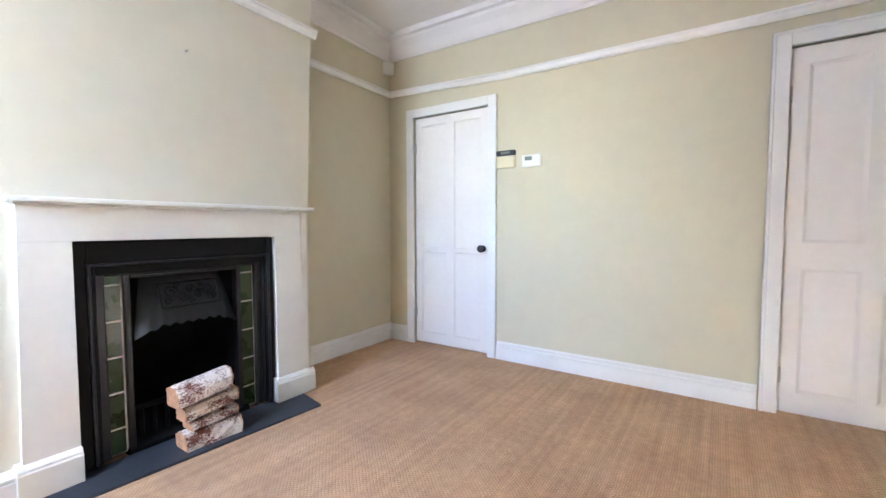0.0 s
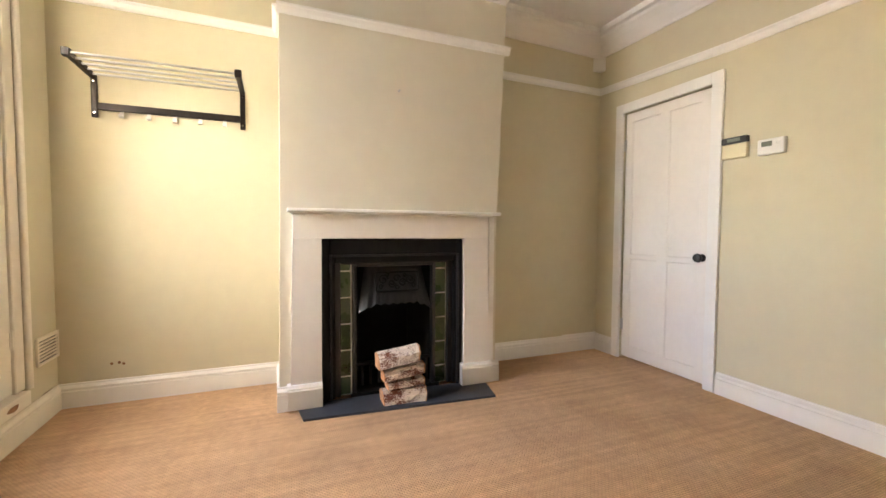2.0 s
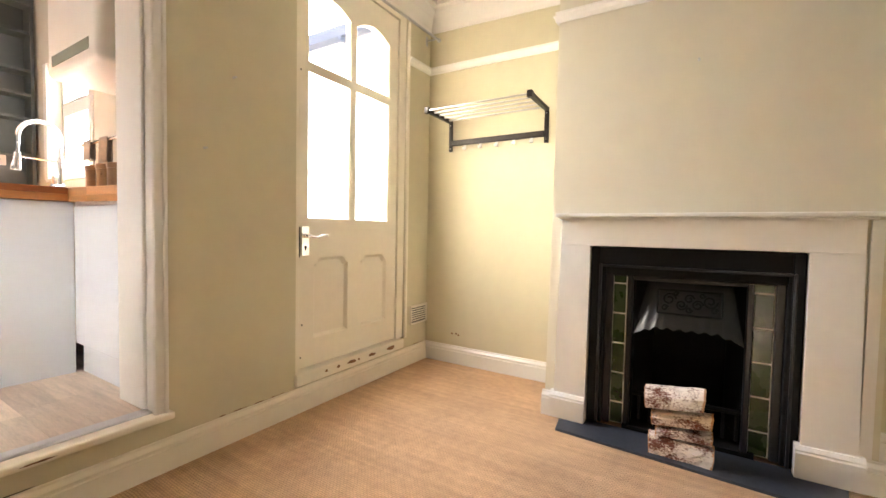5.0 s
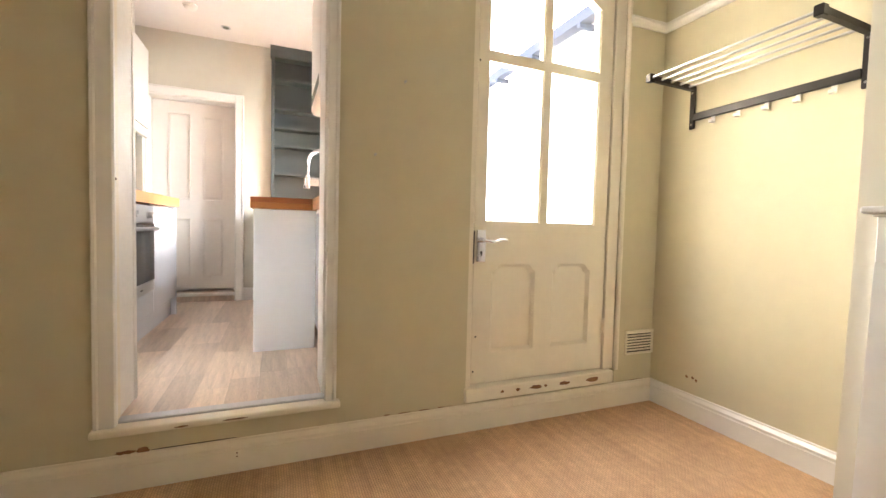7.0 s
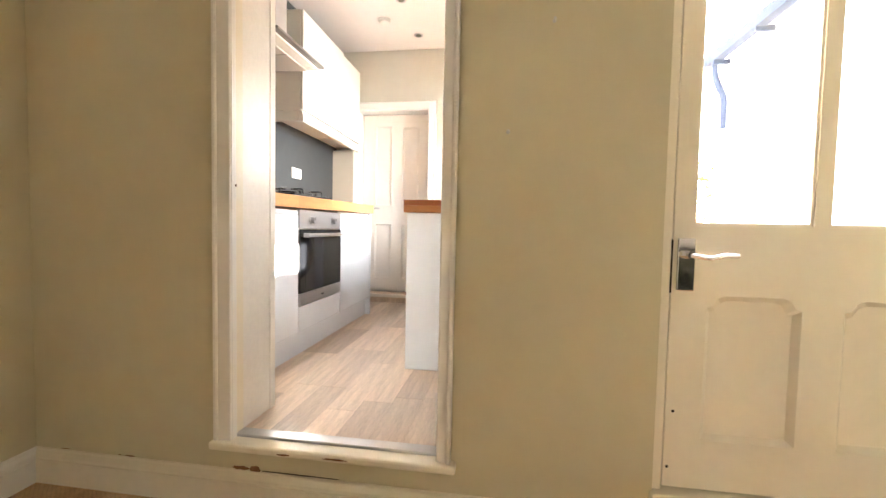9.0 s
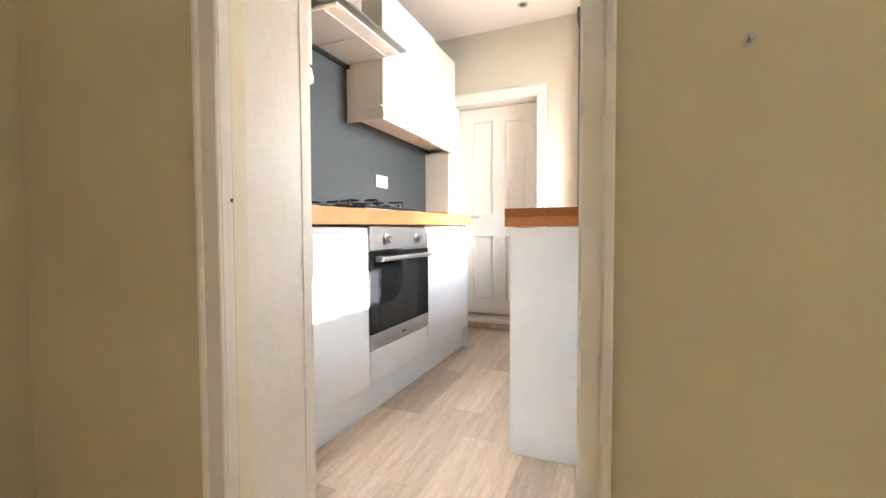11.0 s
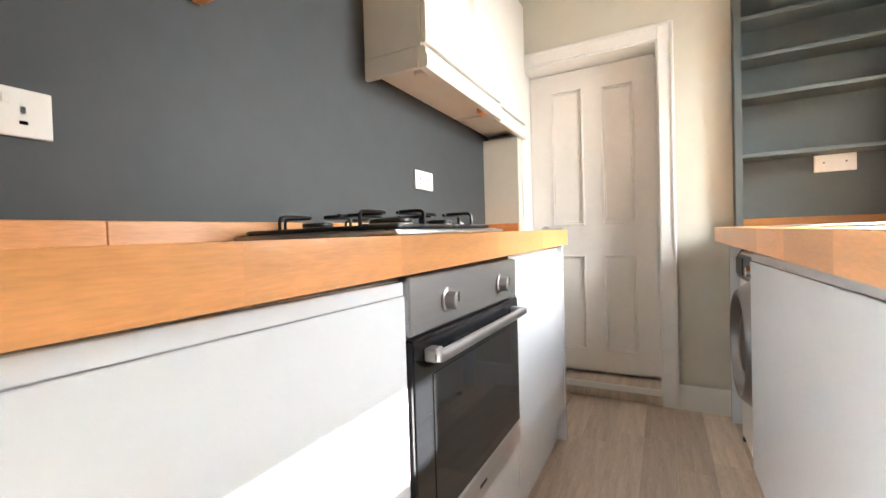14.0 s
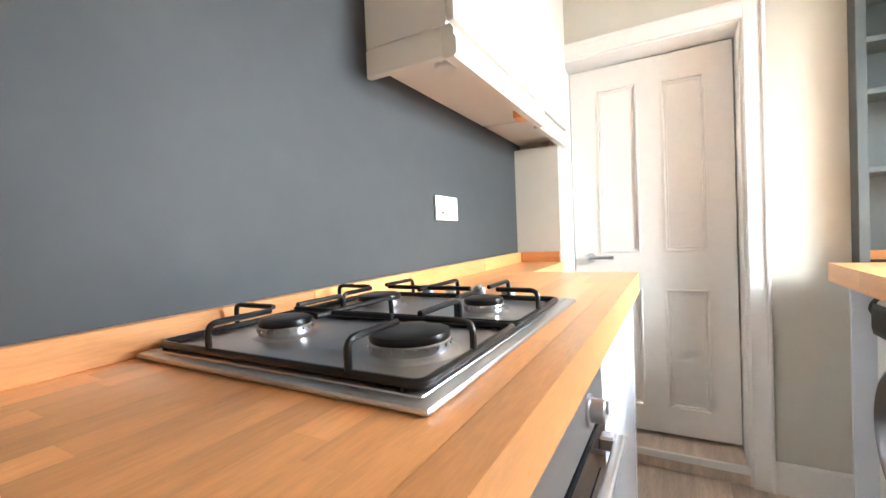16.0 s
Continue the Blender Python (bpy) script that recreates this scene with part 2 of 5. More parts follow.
def prism(bm, loop, a, b):
    """A solid between two like loops of 3D points: loop moved by a and by b."""
    va = [bm.verts.new(Vector(p) + Vector(a)) for p in loop]
    vb = [bm.verts.new(Vector(p) + Vector(b)) for p in loop]
    bm.faces.new(va)
    bm.faces.new(list(reversed(vb)))
    for i in range(len(loop)):
        j = (i + 1) % len(loop)
        bm.faces.new((va[j], va[i], vb[i], vb[j]))
    return bm


def run(bm, p0, p1, out, profile):
    """A moulding from p0 to p1; profile points (outwards, up)."""
    p0, p1, out = Vector(p0), Vector(p1), Vector(out)
    loop = [out * o + Vector((0, 0, u)) for o, u in profile]
    return prism(bm, loop, p0, p1)


def cyl(bm, at, way, r0, r1, length, seg=24, caps=True):
    made = bmesh.ops.create_cone(bm, cap_ends=caps, segments=seg, radius1=r0, radius2=r1, depth=length)["verts"]
    m = Matrix.Translation(Vector(at) + Vector(way).normalized() * length / 2) @ Vector(way).to_track_quat("Z", "Y").to_matrix().to_4x4()
    bmesh.ops.transform(bm, matrix=m, verts=made)
    return bm


def lathe(bm, at, way, outline, seg=28):
    """A turned shape: outline of (along, radius)."""
    m = Matrix.Translation(at) @ Vector(way).to_track_quat("Z", "Y").to_matrix().to_4x4()
    rings = []
    for h, r in outline:
        rings.append([bm.verts.new(m @ Vector((r * math.cos(2 * math.pi * i / seg), r * math.sin(2 * math.pi * i / seg), h))) for i in range(seg)])
    for a, b in zip(rings, rings[1:]):
        for i in range(seg):
            j = (i + 1) % seg
            bm.faces.new((a[i], a[j], b[j], b[i]))
    bm.faces.new(list(reversed(rings[0])))
    bm.faces.new(rings[-1])
    return bm


def tube(bm, pts, r, seg=8):
    pts = [Vector(p) for p in pts]
    up, rings = None, []
    for i, p in enumerate(pts):
        d = (pts[min(i + 1, len(pts) - 1)] - pts[max(i - 1, 0)]).normalized()
        if up is None:
            up = d.orthogonal().normalized()
        up = (up - d * up.dot(d)).normalized()
        side = d.cross(up)
        rings.append([bm.verts.new(p + r * (math.cos(2 * math.pi * k / seg) * up + math.sin(2 * math.pi * k / seg) * side)) for k in range(seg)])
    for a, b in zip(rings, rings[1:]):
        for k in range(seg):
            j = (k + 1) % seg
            bm.faces.new((a[k], a[j], b[j], b[k]))
    bm.faces.new(list(reversed(rings[0])))
    bm.faces.new(rings[-1])
    return bm


def rounded(points, r, steps=4):
    """A polyline with its inner corners rounded."""
    pts = [Vector(p) for p in points]
    out = [pts[0]]
    for a, p, b in zip(pts, pts[1:], pts[2:]):
        da, db = (a - p).normalized(), (b - p).normalized()
        for i in range(steps + 1):
            t = i / steps
            out.append((p + da * r) * (1 - t) ** 2 + p * 2 * t * (1 - t) + (p + db * r) * t**2)
    return out + [pts[-1]]


def wall_x(bm, y0, y1, x0, x1, z0, z1, holes):
    """A wall along x, with holes (x0, x1, z0, z1) through it, in order of x."""
    at = x0
    for a, b, c, d in holes:
        box(bm, at, a, y0, y1, z0, z1)
        if c > z0:
            box(bm, a, b, y0, y1, z0, c)
        box(bm, a, b, y0, y1, d, z1)
        at = b
    return box(bm, at, x1, y0, y1, z0, z1)


def wall_y(bm, x0, x1, y0, y1, z0, z1, holes):
    at = y0
    for a, b, c, d in holes:
        box(bm, x0, x1, at, a, z0, z1)
        if c > z0:
            box(bm, x0, x1, a, b, z0, c)
        box(bm, x0, x1, a, b, d, z1)
        at = b
    return box(bm, x0, x1, at, y1, z0, z1)


def lift(x, y):
    """How far the old house's ceiling has settled at a place."""
    return -0.0045 * (x + 2.27) - 0.033 * (y - 2.735)


# ---- the room's shell ----
N, S, E = 2.735, -0.78, 1.06
WN, WS, CB = -2.27, -2.385, -1.92
CB0, CB1 = 0.322, 1.605
TOP0, TOP1 = 0.334, 1.648  # the breast leans out a little above the mantel
KB, KW, KE, KF, KC = -3.64, -0.89, 1.03, 0.23, 2.765
HI = 2.95

bm = fresh()
wall_x(bm, N, N + 0.14, -2.7, 1.3, -0.1, HI, [(-2.02, -1.315, -0.1, 1.845), (0.335, 1.04, -0.1, 1.86)])
wall_north = solid("wall_north", bm, WALL, "sand-painted plaster wall with two white doors", "wall", kind="structure")
bm = fresh()
wall_x(bm, -1.045, S, -2.7, 1.3, -0.1, HI, [(-2.10, -1.165, 0.13, 2.46), (-0.525, 0.275, 0.2, 2.27)])
wall_south = solid("wall_south", bm, WALL, "sand-painted plaster wall between dining room and kitchen", "wall", kind="structure")
wall_east = solid("wall_east", box(fresh(), E, E + 0.14, -1.1, 2.9, -0.1, HI), WALL, "plain sand-painted plaster wall", "wall", kind="structure")
wall_alcove_1 = solid("wall_west_1", box(fresh(), WS - 0.2, WS, -1.0, CB0 + 0.1, -0.1, HI), WALL, "sand-painted alcove wall beside the chimney breast", "wall", kind="structure")
wall_alcove_2 = solid("wall_west_2", box(fresh(), WN - 0.3, WN, CB1 - 0.1, 2.9, -0.1, HI), WALL, "sand-painted alcove wall beside the chimney breast", "wall", kind="structure")
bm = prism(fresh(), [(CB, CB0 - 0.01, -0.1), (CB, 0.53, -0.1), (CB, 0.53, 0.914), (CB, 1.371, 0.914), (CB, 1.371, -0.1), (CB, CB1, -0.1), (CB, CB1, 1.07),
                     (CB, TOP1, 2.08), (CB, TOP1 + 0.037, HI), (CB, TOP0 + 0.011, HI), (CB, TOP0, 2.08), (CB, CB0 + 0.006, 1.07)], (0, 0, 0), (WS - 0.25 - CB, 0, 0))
# unseen box added behind the fireplace to close it off from outdoors
solid("wall_west_3", box(fresh(), WS - 0.4, WS - 0.25, CB0, CB1, -0.1, 1.2), SOOT, "unseen closing box behind the fireplace", "wall", kind="structure")
chimney_breast = solid("wall_chimney_breast", bm, BREAST, "pale cream chimney breast above a white fireplace surround", "wall", kind="structure")

floor_room = solid("floor_1", box(fresh(), -2.7, 1.2, S - 0.02, 2.9, -0.08, 0.0), CARPET, "tan woven sisal carpet over the whole room", "carpet", kind="structure")
bm = fresh()
cs = [(x, y) for x, y in ((-2.8, -0.95), (1.2, -0.95), (1.2, 2.85), (-2.8, 2.85))]
prism(bm, [(x, y, 2.49 + lift(x, y)) for x, y in cs], (0, 0, 0), (0, 0, 0.08))
ceiling_room = solid("ceiling_1", bm, CEIL, "white plaster ceiling with a moulded cornice", "ceiling", kind="structure")
# unseen slabs added over the real ceilings to keep skylight out
sky_slab = solid("ceiling_3", box(fresh(), -2.9, 1.4, -1.05, 3.0, HI, HI + 0.1), CEIL, "plain unseen slab closing off the sky above the dining room", "ceiling", kind="structure")
sky_slab_2 = solid("ceiling_4", box(fresh(), KW - 0.14, 1.4, -4.2, -1.05, HI, HI + 0.1), CEIL, "plain unseen slab closing off the sky above the kitchen", "ceiling", kind="structure")

# cornice, picture rail and skirting
CORNICE = [(0, 0), (0.012, 0), (0.018, 0.018), (0.03, 0.03), (0.06, 0.075), (0.10, 0.105), (0.105, 0.125), (0.135, 0.13), (0.14, 0.16), (0.14, 0.18), (0, 0.18)]
RAIL = [(0, 0), (0.012, 0), (0.022, 0.012), (0.026, 0.03), (0.034, 0.036), (0.034, 0.044), (0, 0.044)]
SKIRT = [(0, 0), (0.02, 0), (0.02, 0.088), (0.014, 0.091), (0.013, 0.097), (0.019, 0.100), (0.019, 0.106), (0.013, 0.113), (0.007, 0.120), (0.006, 0.128), (0, 0.130)]


def line(name, profile, z, p0, p1, out, mat, label, category, level=False):
    z0 = z + (0 if level else lift(*p0))
    z1 = z + (0 if level else lift(*p1))
    return solid(name, run(fresh(), (*p0, z0), (*p1, z1), out, profile), mat, label, category, kind="structure")


RUNS = [((WN, N), (E, N), (0, -1, 0)), ((WN, TOP1), (WN, N), (1, 0, 0)), ((WN - 0.1, TOP1), (CB, TOP1), (0, 1, 0)),
        ((CB, TOP0), (CB, TOP1), (1, 0, 0)), ((WS - 0.02, TOP0), (CB, TOP0), (0, -1, 0)), ((WS, S), (WS, TOP0), (1, 0, 0))]
for p0, p1, out in RUNS:
    line("trim_cornice", CORNICE, 2.328, p0, p1, out, CEIL, "white moulded plaster cornice", "cornice")
# the picture rail sags here and there: ends as (x, y, z)
RAILS = [((WN, N, 2.044), (-1.2, N, 1.994), (0, -1, 0)), ((-1.2, N, 1.994), (E, N, 1.986), (0, -1, 0)), ((WN, TOP1, 2.058), (WN, N, 2.044), (1, 0, 0)),
         ((WN - 0.1, TOP1, 2.058), (CB, TOP1, 2.058), (0, 1, 0)), ((CB, TOP0 - 0.012, 2.063), (CB, TOP1 + 0.030, 2.058), (1, 0, 0)),
         ((WS, TOP0, 2.130), (CB, TOP0, 2.063), (0, -1, 0)), ((WS, S, 2.142), (WS, TOP0, 2.130), (1, 0, 0)), ((WS, S, 2.142), (-2.105, S, 2.136), (0, 1, 0))]
for p0, p1, out in RAILS:
    solid("trim_picture_rail", run(fresh(), p0, p1, out, RAIL), WHITE, "white painted wooden picture rail", "picture rail", kind="structure")
line("trim_cornice", CORNICE, 2.328, (WS, S), (E, S), (0, 1, 0), CEIL, "white moulded plaster cornice", "cornice")
line("trim_cornice", CORNICE, 2.328, (E, S), (E, N), (-1, 0, 0), CEIL, "white moulded plaster cornice", "cornice")
SK = "white painted skirting board with a moulded top"
for p0, p1, out in [((WN, N), (-2.085, N), (0, -1, 0)), ((-1.25, N), (0.27, N), (0, -1, 0)), ((WN, CB1), (WN, N), (1, 0, 0)),
                    ((WN, CB1), (CB, CB1), (0, 1, 0)), ((CB, CB0 - 0.02), (CB, 0.352), (1, 0, 0)), ((CB, 1.56), (CB, CB1 + 0.02), (1, 0, 0)),
                    ((WS, CB0), (CB, CB0), (0, -1, 0)), ((WS, S), (WS, CB0), (1, 0, 0)), ((E, S), (E, N), (-1, 0, 0)), ((WS, S), (E, S), (0, 1, 0))]:
    line("baseboard", SKIRT, 0, p0, p1, out, WHITE if out != (0, 1, 0) else CREAM, SK, "skirting board", level=True)


# ---- doors and frames of the room ----
def panelled_leaf(bm, x0, x1, y, z0, z1, panels, thick=0.04, depth=0.012, bead=0.012):
    """A door leaf along x whose front (towards -y when depth > 0) has sunk panels with a bead round each."""
    s = 1 if depth > 0 else -1
    depth = abs(depth)
    box(bm, x0, x1, y + s * depth, y + s * thick, z0, z1)
    xs = sorted({x0, x1, *(p[0] for p in panels), *(p[1] for p in panels)})
    zs = sorted({z0, z1, *(p[2] for p in panels), *(p[3] for p in panels)})
    for xa, xb in zip(xs, xs[1:]):
        for za, zb in zip(zs, zs[1:]):
            cx, cz = (xa + xb) / 2, (za + zb) / 2
            if not any(p[0] < cx < p[1] and p[2] < cz < p[3] for p in panels):
                box(bm, xa, xb, y, y + s * depth, za, zb)
    for xa, xb, za, zb in panels:
        for loop, p, q in (((0, 1), xa, za), ((0, -1), xb, za)):
            d = loop[1]
            prism(bm, [(p, y + s * depth, za), (p + d * bead, y + s * depth, za), (p, y + s * 0.002, za)], (0, 0, 0), (0, 0, zb - za))
        for z, d in ((za, 1), (zb, -1)):
            prism(bm, [(xa, y + s * depth, z), (xa, y + s * depth, z + d * bead), (xa, y + s * 0.002, z)], (0, 0, 0), (xb - xa, 0, 0))
    return bm


def architrave(parent, x0, x1, z0, z1, y, out, wide, mat, stepped=True, first=None):
    """Two uprights and a head round an opening x0..x1 up to z1, standing proud of y towards out."""
    t = 0.022
    first = first or wide
    for a, b in ((x0 - first, x0), (x1, x1 + wide)):
        bm = box(fresh(), a, b, y, y + out * t, z0, z1 + wide, 0.003)
        if stepped:
            inner = (b - 0.018, b + 0.002) if b == x0 else (a - 0.002, a + 0.018)
            outer = (a, a + 0.016) if b == x0 else (b - 0.016, b)
            box(bm, *inner, y, y + out * (t - 0.006), z0, z1, 0.003)
            box(bm, *outer, y, y + out * (t + 0.008), z0, z1 + wide, 0.004)
        part("upright", bm, mat, parent)
    bm = box(fresh(), x0, x1, y, y + out * t, z1, z1 + wide, 0.003)
    if stepped:
        box(bm, x0 - first, x1 + wide, y, y + out * (t + 0.008), z1 + wide - 0.016, z1 + wide, 0.004)
    part("head", bm, mat, parent)


def lining(parent, x0, x1, y0, y1, z0, z1, mat, t=0.018):
    for a, b in ((x0 - t, x0), (x1, x1 + t)):
        part("jamb", box(fresh(), a, b, y0, y1, z0, z1 + t), mat, parent)
    part("head_lining", box(fresh(), x0, x1, y0, y1, z1, z1 + t), mat, parent)


def hinge(parent, x, y, z, out, mat=None):
    bm = box(fresh(), x - 0.012, x + 0.012, y, y + out * 0.004, z - 0.04, z + 0.04, 0.001)
    cyl(bm, (x, y + out * 0.005, z - 0.042), (0, 0, 1), 0.006, 0.006, 0.084, 10)
    part("hinge", bm, mat or STEEL, parent)


# narrow cupboard door in the north wall
door_1 = thing("door_1", (-1.67, N, 0), "closed white four-panel cupboard door with a black knob", "door", kind="structure")
architrave(door_1, -2.005, -1.325, 0, 1.835, N, -1, 0.068, WHITE, stepped=False)
bm = panelled_leaf(fresh(), -2.0, -1.33, N + 0.012, 0.022, 1.828, [(-1.94, -1.70, 0.10, 0.76), (-1.63, -1.40, 0.10, 0.76), (-1.94, -1.70, 0.79, 1.765), (-1.63, -1.40, 0.79, 1.765)], 0.04, 0.007, 0.007)
leaf = part("leaf", bm, DOORW, door_1)
bm = lathe(fresh(), (-1.374, N + 0.012, 0.80), (0, -1, 0), [(0, 0.024), (0.006, 0.024), (0.008, 0.012), (0.022, 0.010), (0.030, 0.022), (0.042, 0.028), (0.054, 0.024), (0.06, 0.012)])
part("door_knob", bm, BLACK, door_1, "round black door knob", True)
hinge(door_1, -2.0, N + 0.01, 1.60, -1)
hinge(door_1, -2.0, N + 0.01, 0.26, -1)
part("back_stop", box(fresh(), -2.03, -1.30, N + 0.06, N + 0.13, -0.05, 1.86), WHITE, door_1)

# wider door in the north wall
door_2 = thing("door_2", (0.69, N, 0), "closed white four-panel internal door in a moulded frame", "door", kind="structure")
architrave(door_2, 0.352, 1.02, 0, 1.85, N, -1, 0.075, WHITE)
PAN2 = [(0.428, 0.652, 0.115, 0.75), (0.722, 0.945, 0.115, 0.75), (0.428, 0.652, 0.882, 1.76), (0.722, 0.945, 0.882, 1.76)]
part("leaf", panelled_leaf(fresh(), 0.356, 1.016, N + 0.012, 0.008, 1.842, PAN2, 0.04, 0.014, 0.016), DOORW, door_2)
hinge(door_2, 0.354, N + 0.01, 1.62, -1)
hinge(door_2, 0.354, N + 0.01, 0.2, -1)
part("back_stop", box(fresh(), 0.32, 1.05, N + 0.06, N + 0.13, -0.05, 1.86), WHITE, door_2)

# glazed back door in the south wall
door_3 = thing("door_3", (-1.61, S, 0.2), "half-glazed cream back door with arched panes, closed", "door", kind="structure")
DY, DT = -0.80, 0.045
PA, PB = (-1.935, -1.617), (-1.577, -1.256)
bm = fresh()
x0, x1, z0, z1 = -2.020, -1.2005, 0.218, 2.40
for xa, xb, za, zb in [(x0, PA[0], z0, z1), (PA[1], PB[0], 1.024, 1.805), (PA[1], PB[0], 1.853, 2.15), (PB[1], x1, z0, z1), (PA[0], PB[1], 1.805, 1.853), (PA[0], PB[1], 0.83, 1.024)]:
    box(bm, xa, xb, DY - DT, DY, za, zb)
for xa, xb in (PA, PB):
    top = [(xa, 2.19)] + [(xa + (xb - xa) * i / 10, 2.19 + 0.06 * math.sin(math.pi * i / 10)) for i in range(1, 10)] + [(xb, 2.19)]
    for (a, za), (b, zb) in zip(top, top[1:]):
        prism(bm, [(a, DY, za), (b, DY, zb), (b, DY, z1), (a, DY, z1)], (0, 0, 0), (0, -DT, 0))
box(bm, PA[1], PB[0], DY - DT, DY, 2.15, z1)
box(bm, PA[0], PB[1], DY - DT, DY - 0.018, z0, 0.83)
for xa, xb in ((PA[0], -1.918), (-1.669, -1.560), (-1.302, PB[1])):
    box(bm, xa, xb, DY - 0.018, DY, 0.37, 0.83)
box(bm, PA[0], PB[1], DY - 0.018, DY, z0, 0.37)
for xa, xb in ((-1.918, -1.669), (-1.560, -1.302)):
    arch = [(xa, 0.778), (xa + 0.016, 0.782), (xa + 0.030, 0.806), (xa + 0.05, 0.814), (xb - 0.05, 0.814), (xb - 0.030, 0.806), (xb - 0.016, 0.782), (xb, 0.778)]
    for (a, za), (b, zb) in zip(arch, arch[1:]):
        prism(bm, [(a, DY, za), (b, DY, zb), (b, DY, 0.83), (a, DY, 0.83)], (0, 0, 0), (0, -0.018, 0))
    # a slope from the stiles down to the sunk field
    rim = [(xa, 0.37)] + arch + [(xb, 0.37)]
    mid = (xa + xb) / 2
    field = [(x + (0.016 if x < mid else -0.016), z + (0.016 if z < 0.4 else -0.016)) for x, z in rim]
    outer = [bm.verts.new((x, DY - 0.0005, z)) for x, z in rim]
    inner = [bm.verts.new((x, DY - 0.0175, z)) for x, z in field]
    for i in range(len(rim)):
        j = (i + 1) % len(rim)
        bm.faces.new((outer[i], outer[j], inner[j], inner[i]))
leaf = part("leaf", bm, CREAM, door_3)
for xa, xb in (PA, PB):
    for za, zb in ((1.024, 1.805), (1.853, 2.255)):
        pane = part("pane", box(fresh(), xa - 0.004, xb + 0.004, DY - 0.026, DY - 0.021, za - 0.004, zb), GLASS, door_3, "clear window glass")
        pane.visible_shadow = False
bead = fresh()
for xa, xb in (PA, PB):
    for za, zb in ((1.024, 1.805), (1.853, 2.19)):
        box(bead, xa, xa + 0.008, DY - 0.02, DY - 0.006, za, zb)
        box(bead, xb - 0.008, xb, DY - 0.02, DY - 0.006, za, zb)
        box(bead, xa + 0.008, xb - 0.008, DY - 0.02, DY - 0.006, za, za + 0.008)
part("glazing_bead", bead, CREAM, door_3)
bm = fresh()
for a, b in ((-2.10, -2.026), (-1.194, -1.165)):
    box(bm, a, b, -0.95, DY + 0.012, 0.21, 2.46, 0.004)
box(bm, -2.026, -1.194, -0.95, DY + 0.012, 2.405, 2.46)
part("door_frame", bm, CREAM, door_3)
# dark colour on this stop paints the shade of the gap round the leaf
bm = box(fresh(), -1.225, -1.1935, -0.885, DY - DT - 0.002, 0.211, 2.40)
box(bm, -2.0265, -1.995, -0.885, DY - DT - 0.002, 0.211, 2.40)
box(bm, -1.995, -1.225, -0.885, DY - DT - 0.002, 0.211, 0.24)
part("door_stop", bm, DARKMETAL, door_3, "door stop coloured dark for the shade in the edge gap")
part("frame_bead", tube(fresh(), [(-2.108, S + 0.004, 0.21), (-2.108, S + 0.004, 2.44)], 0.014, 10), CREAM, door_3, "rounded bead beside the frame", True)
sill = part("door_sill", box(fresh(), -2.078, -1.158, -0.98, S + 0.022, 0.142, 0.21, 0.006, 2), CREAM, door_3, "worn painted wooden sill with chipped paint")
for i, (cx, w, h) in enumerate(((-1.93, 0.085, 0.013), (-1.74, 0.07, 0.011), (-1.56, 0.075, 0.012), (-1.45, 0.025, 0.009), (-1.36, 0.022, 0.008), (-1.62, 0.018, 0.007))):
    bm = fresh()
    rnd = random.Random(i)
    loop = [(cx + w / 2 * math.cos(a) * rnd.uniform(0.7, 1.15), S + 0.022, 0.178 + h * math.sin(a) * rnd.uniform(0.6, 1.2)) for a in [k * math.pi / 6 for k in range(12)]]
    part("paint_chip", prism(bm, loop, (0, 0, 0), (0, 0.0015, 0)), BAREWOOD, sill, "bare brown wood where paint has chipped")
bm = box(fresh(), -1.262, -1.212, DY, DY + 0.009, 0.826, 0.985, 0.003, 2)
plate = part("handle_plate", bm, CHROME, door_3, "polished chrome lever handle plate")
bm = cyl(fresh(), (-1.237, DY + 0.008, 0.935), (0, 1, 0), 0.013, 0.011, 0.035, 16)
tube(bm, rounded([(-1.237, DY + 0.042, 0.935), (-1.285, DY + 0.046, 0.925), (-1.325, DY + 0.044, 0.938), (-1.362, DY + 0.04, 0.936)], 0.015), 0.0075, 10)
part("lever", bm, CHROME, plate, "", True)
bm = cyl(fresh(), (-1.237, DY + 0.009, 0.874), (0, 1, 0), 0.007, 0.007, 0.002, 14)
box(bm, -1.240, -1.234, DY + 0.009, DY + 0.011, 0.856, 0.874)
part("keyhole", bm, BLACK, plate)
for z, x in ((0.455, -1.222), (0.28, -1.212), (1.80, -1.208)):
    part("screw_hole", cyl(fresh(), (x, DY, z), (0, 1, 0), 0.0045, 0.0045, 0.0015, 10), BLACK, door_3)
part("striker_plate", box(fresh(), -1.196, -1.192, DY - 0.03, DY + 0.014, 0.82, 0.98), DARKMETAL, door_3)
hinge(door_3, -2.024, DY, 0.46, 1, CREAM)

# doorway to the kitchen
doorway = thing("door_4", (-0.145, S, KF), "open doorway with a white moulded frame and raised sill", "doorway", kind="structure")
architrave(doorway, -0.499, 0.228, 0.24, 2.25, S, 1, 0.064, WHITE, first=0.046)
lining(doorway, -0.507, 0.256, -1.057, S, KF, 2.25, WHITE)
part("door_stop", box(fresh(), 0.241, 0.2565, -1.059, -0.842, KF + 0.01, 2.25, 0.003), JAMB, doorway)
part("door_stop", box(fresh(), -0.5075, -0.494, -1.059, -0.842, KF + 0.01, 2.25, 0.003), WHITE, doorway)
sill = part("sill", box(fresh(), -0.562, 0.302, -0.82, S + 0.042, 0.212, 0.24, 0.008, 2), CREAM, doorway, "worn white sill board")
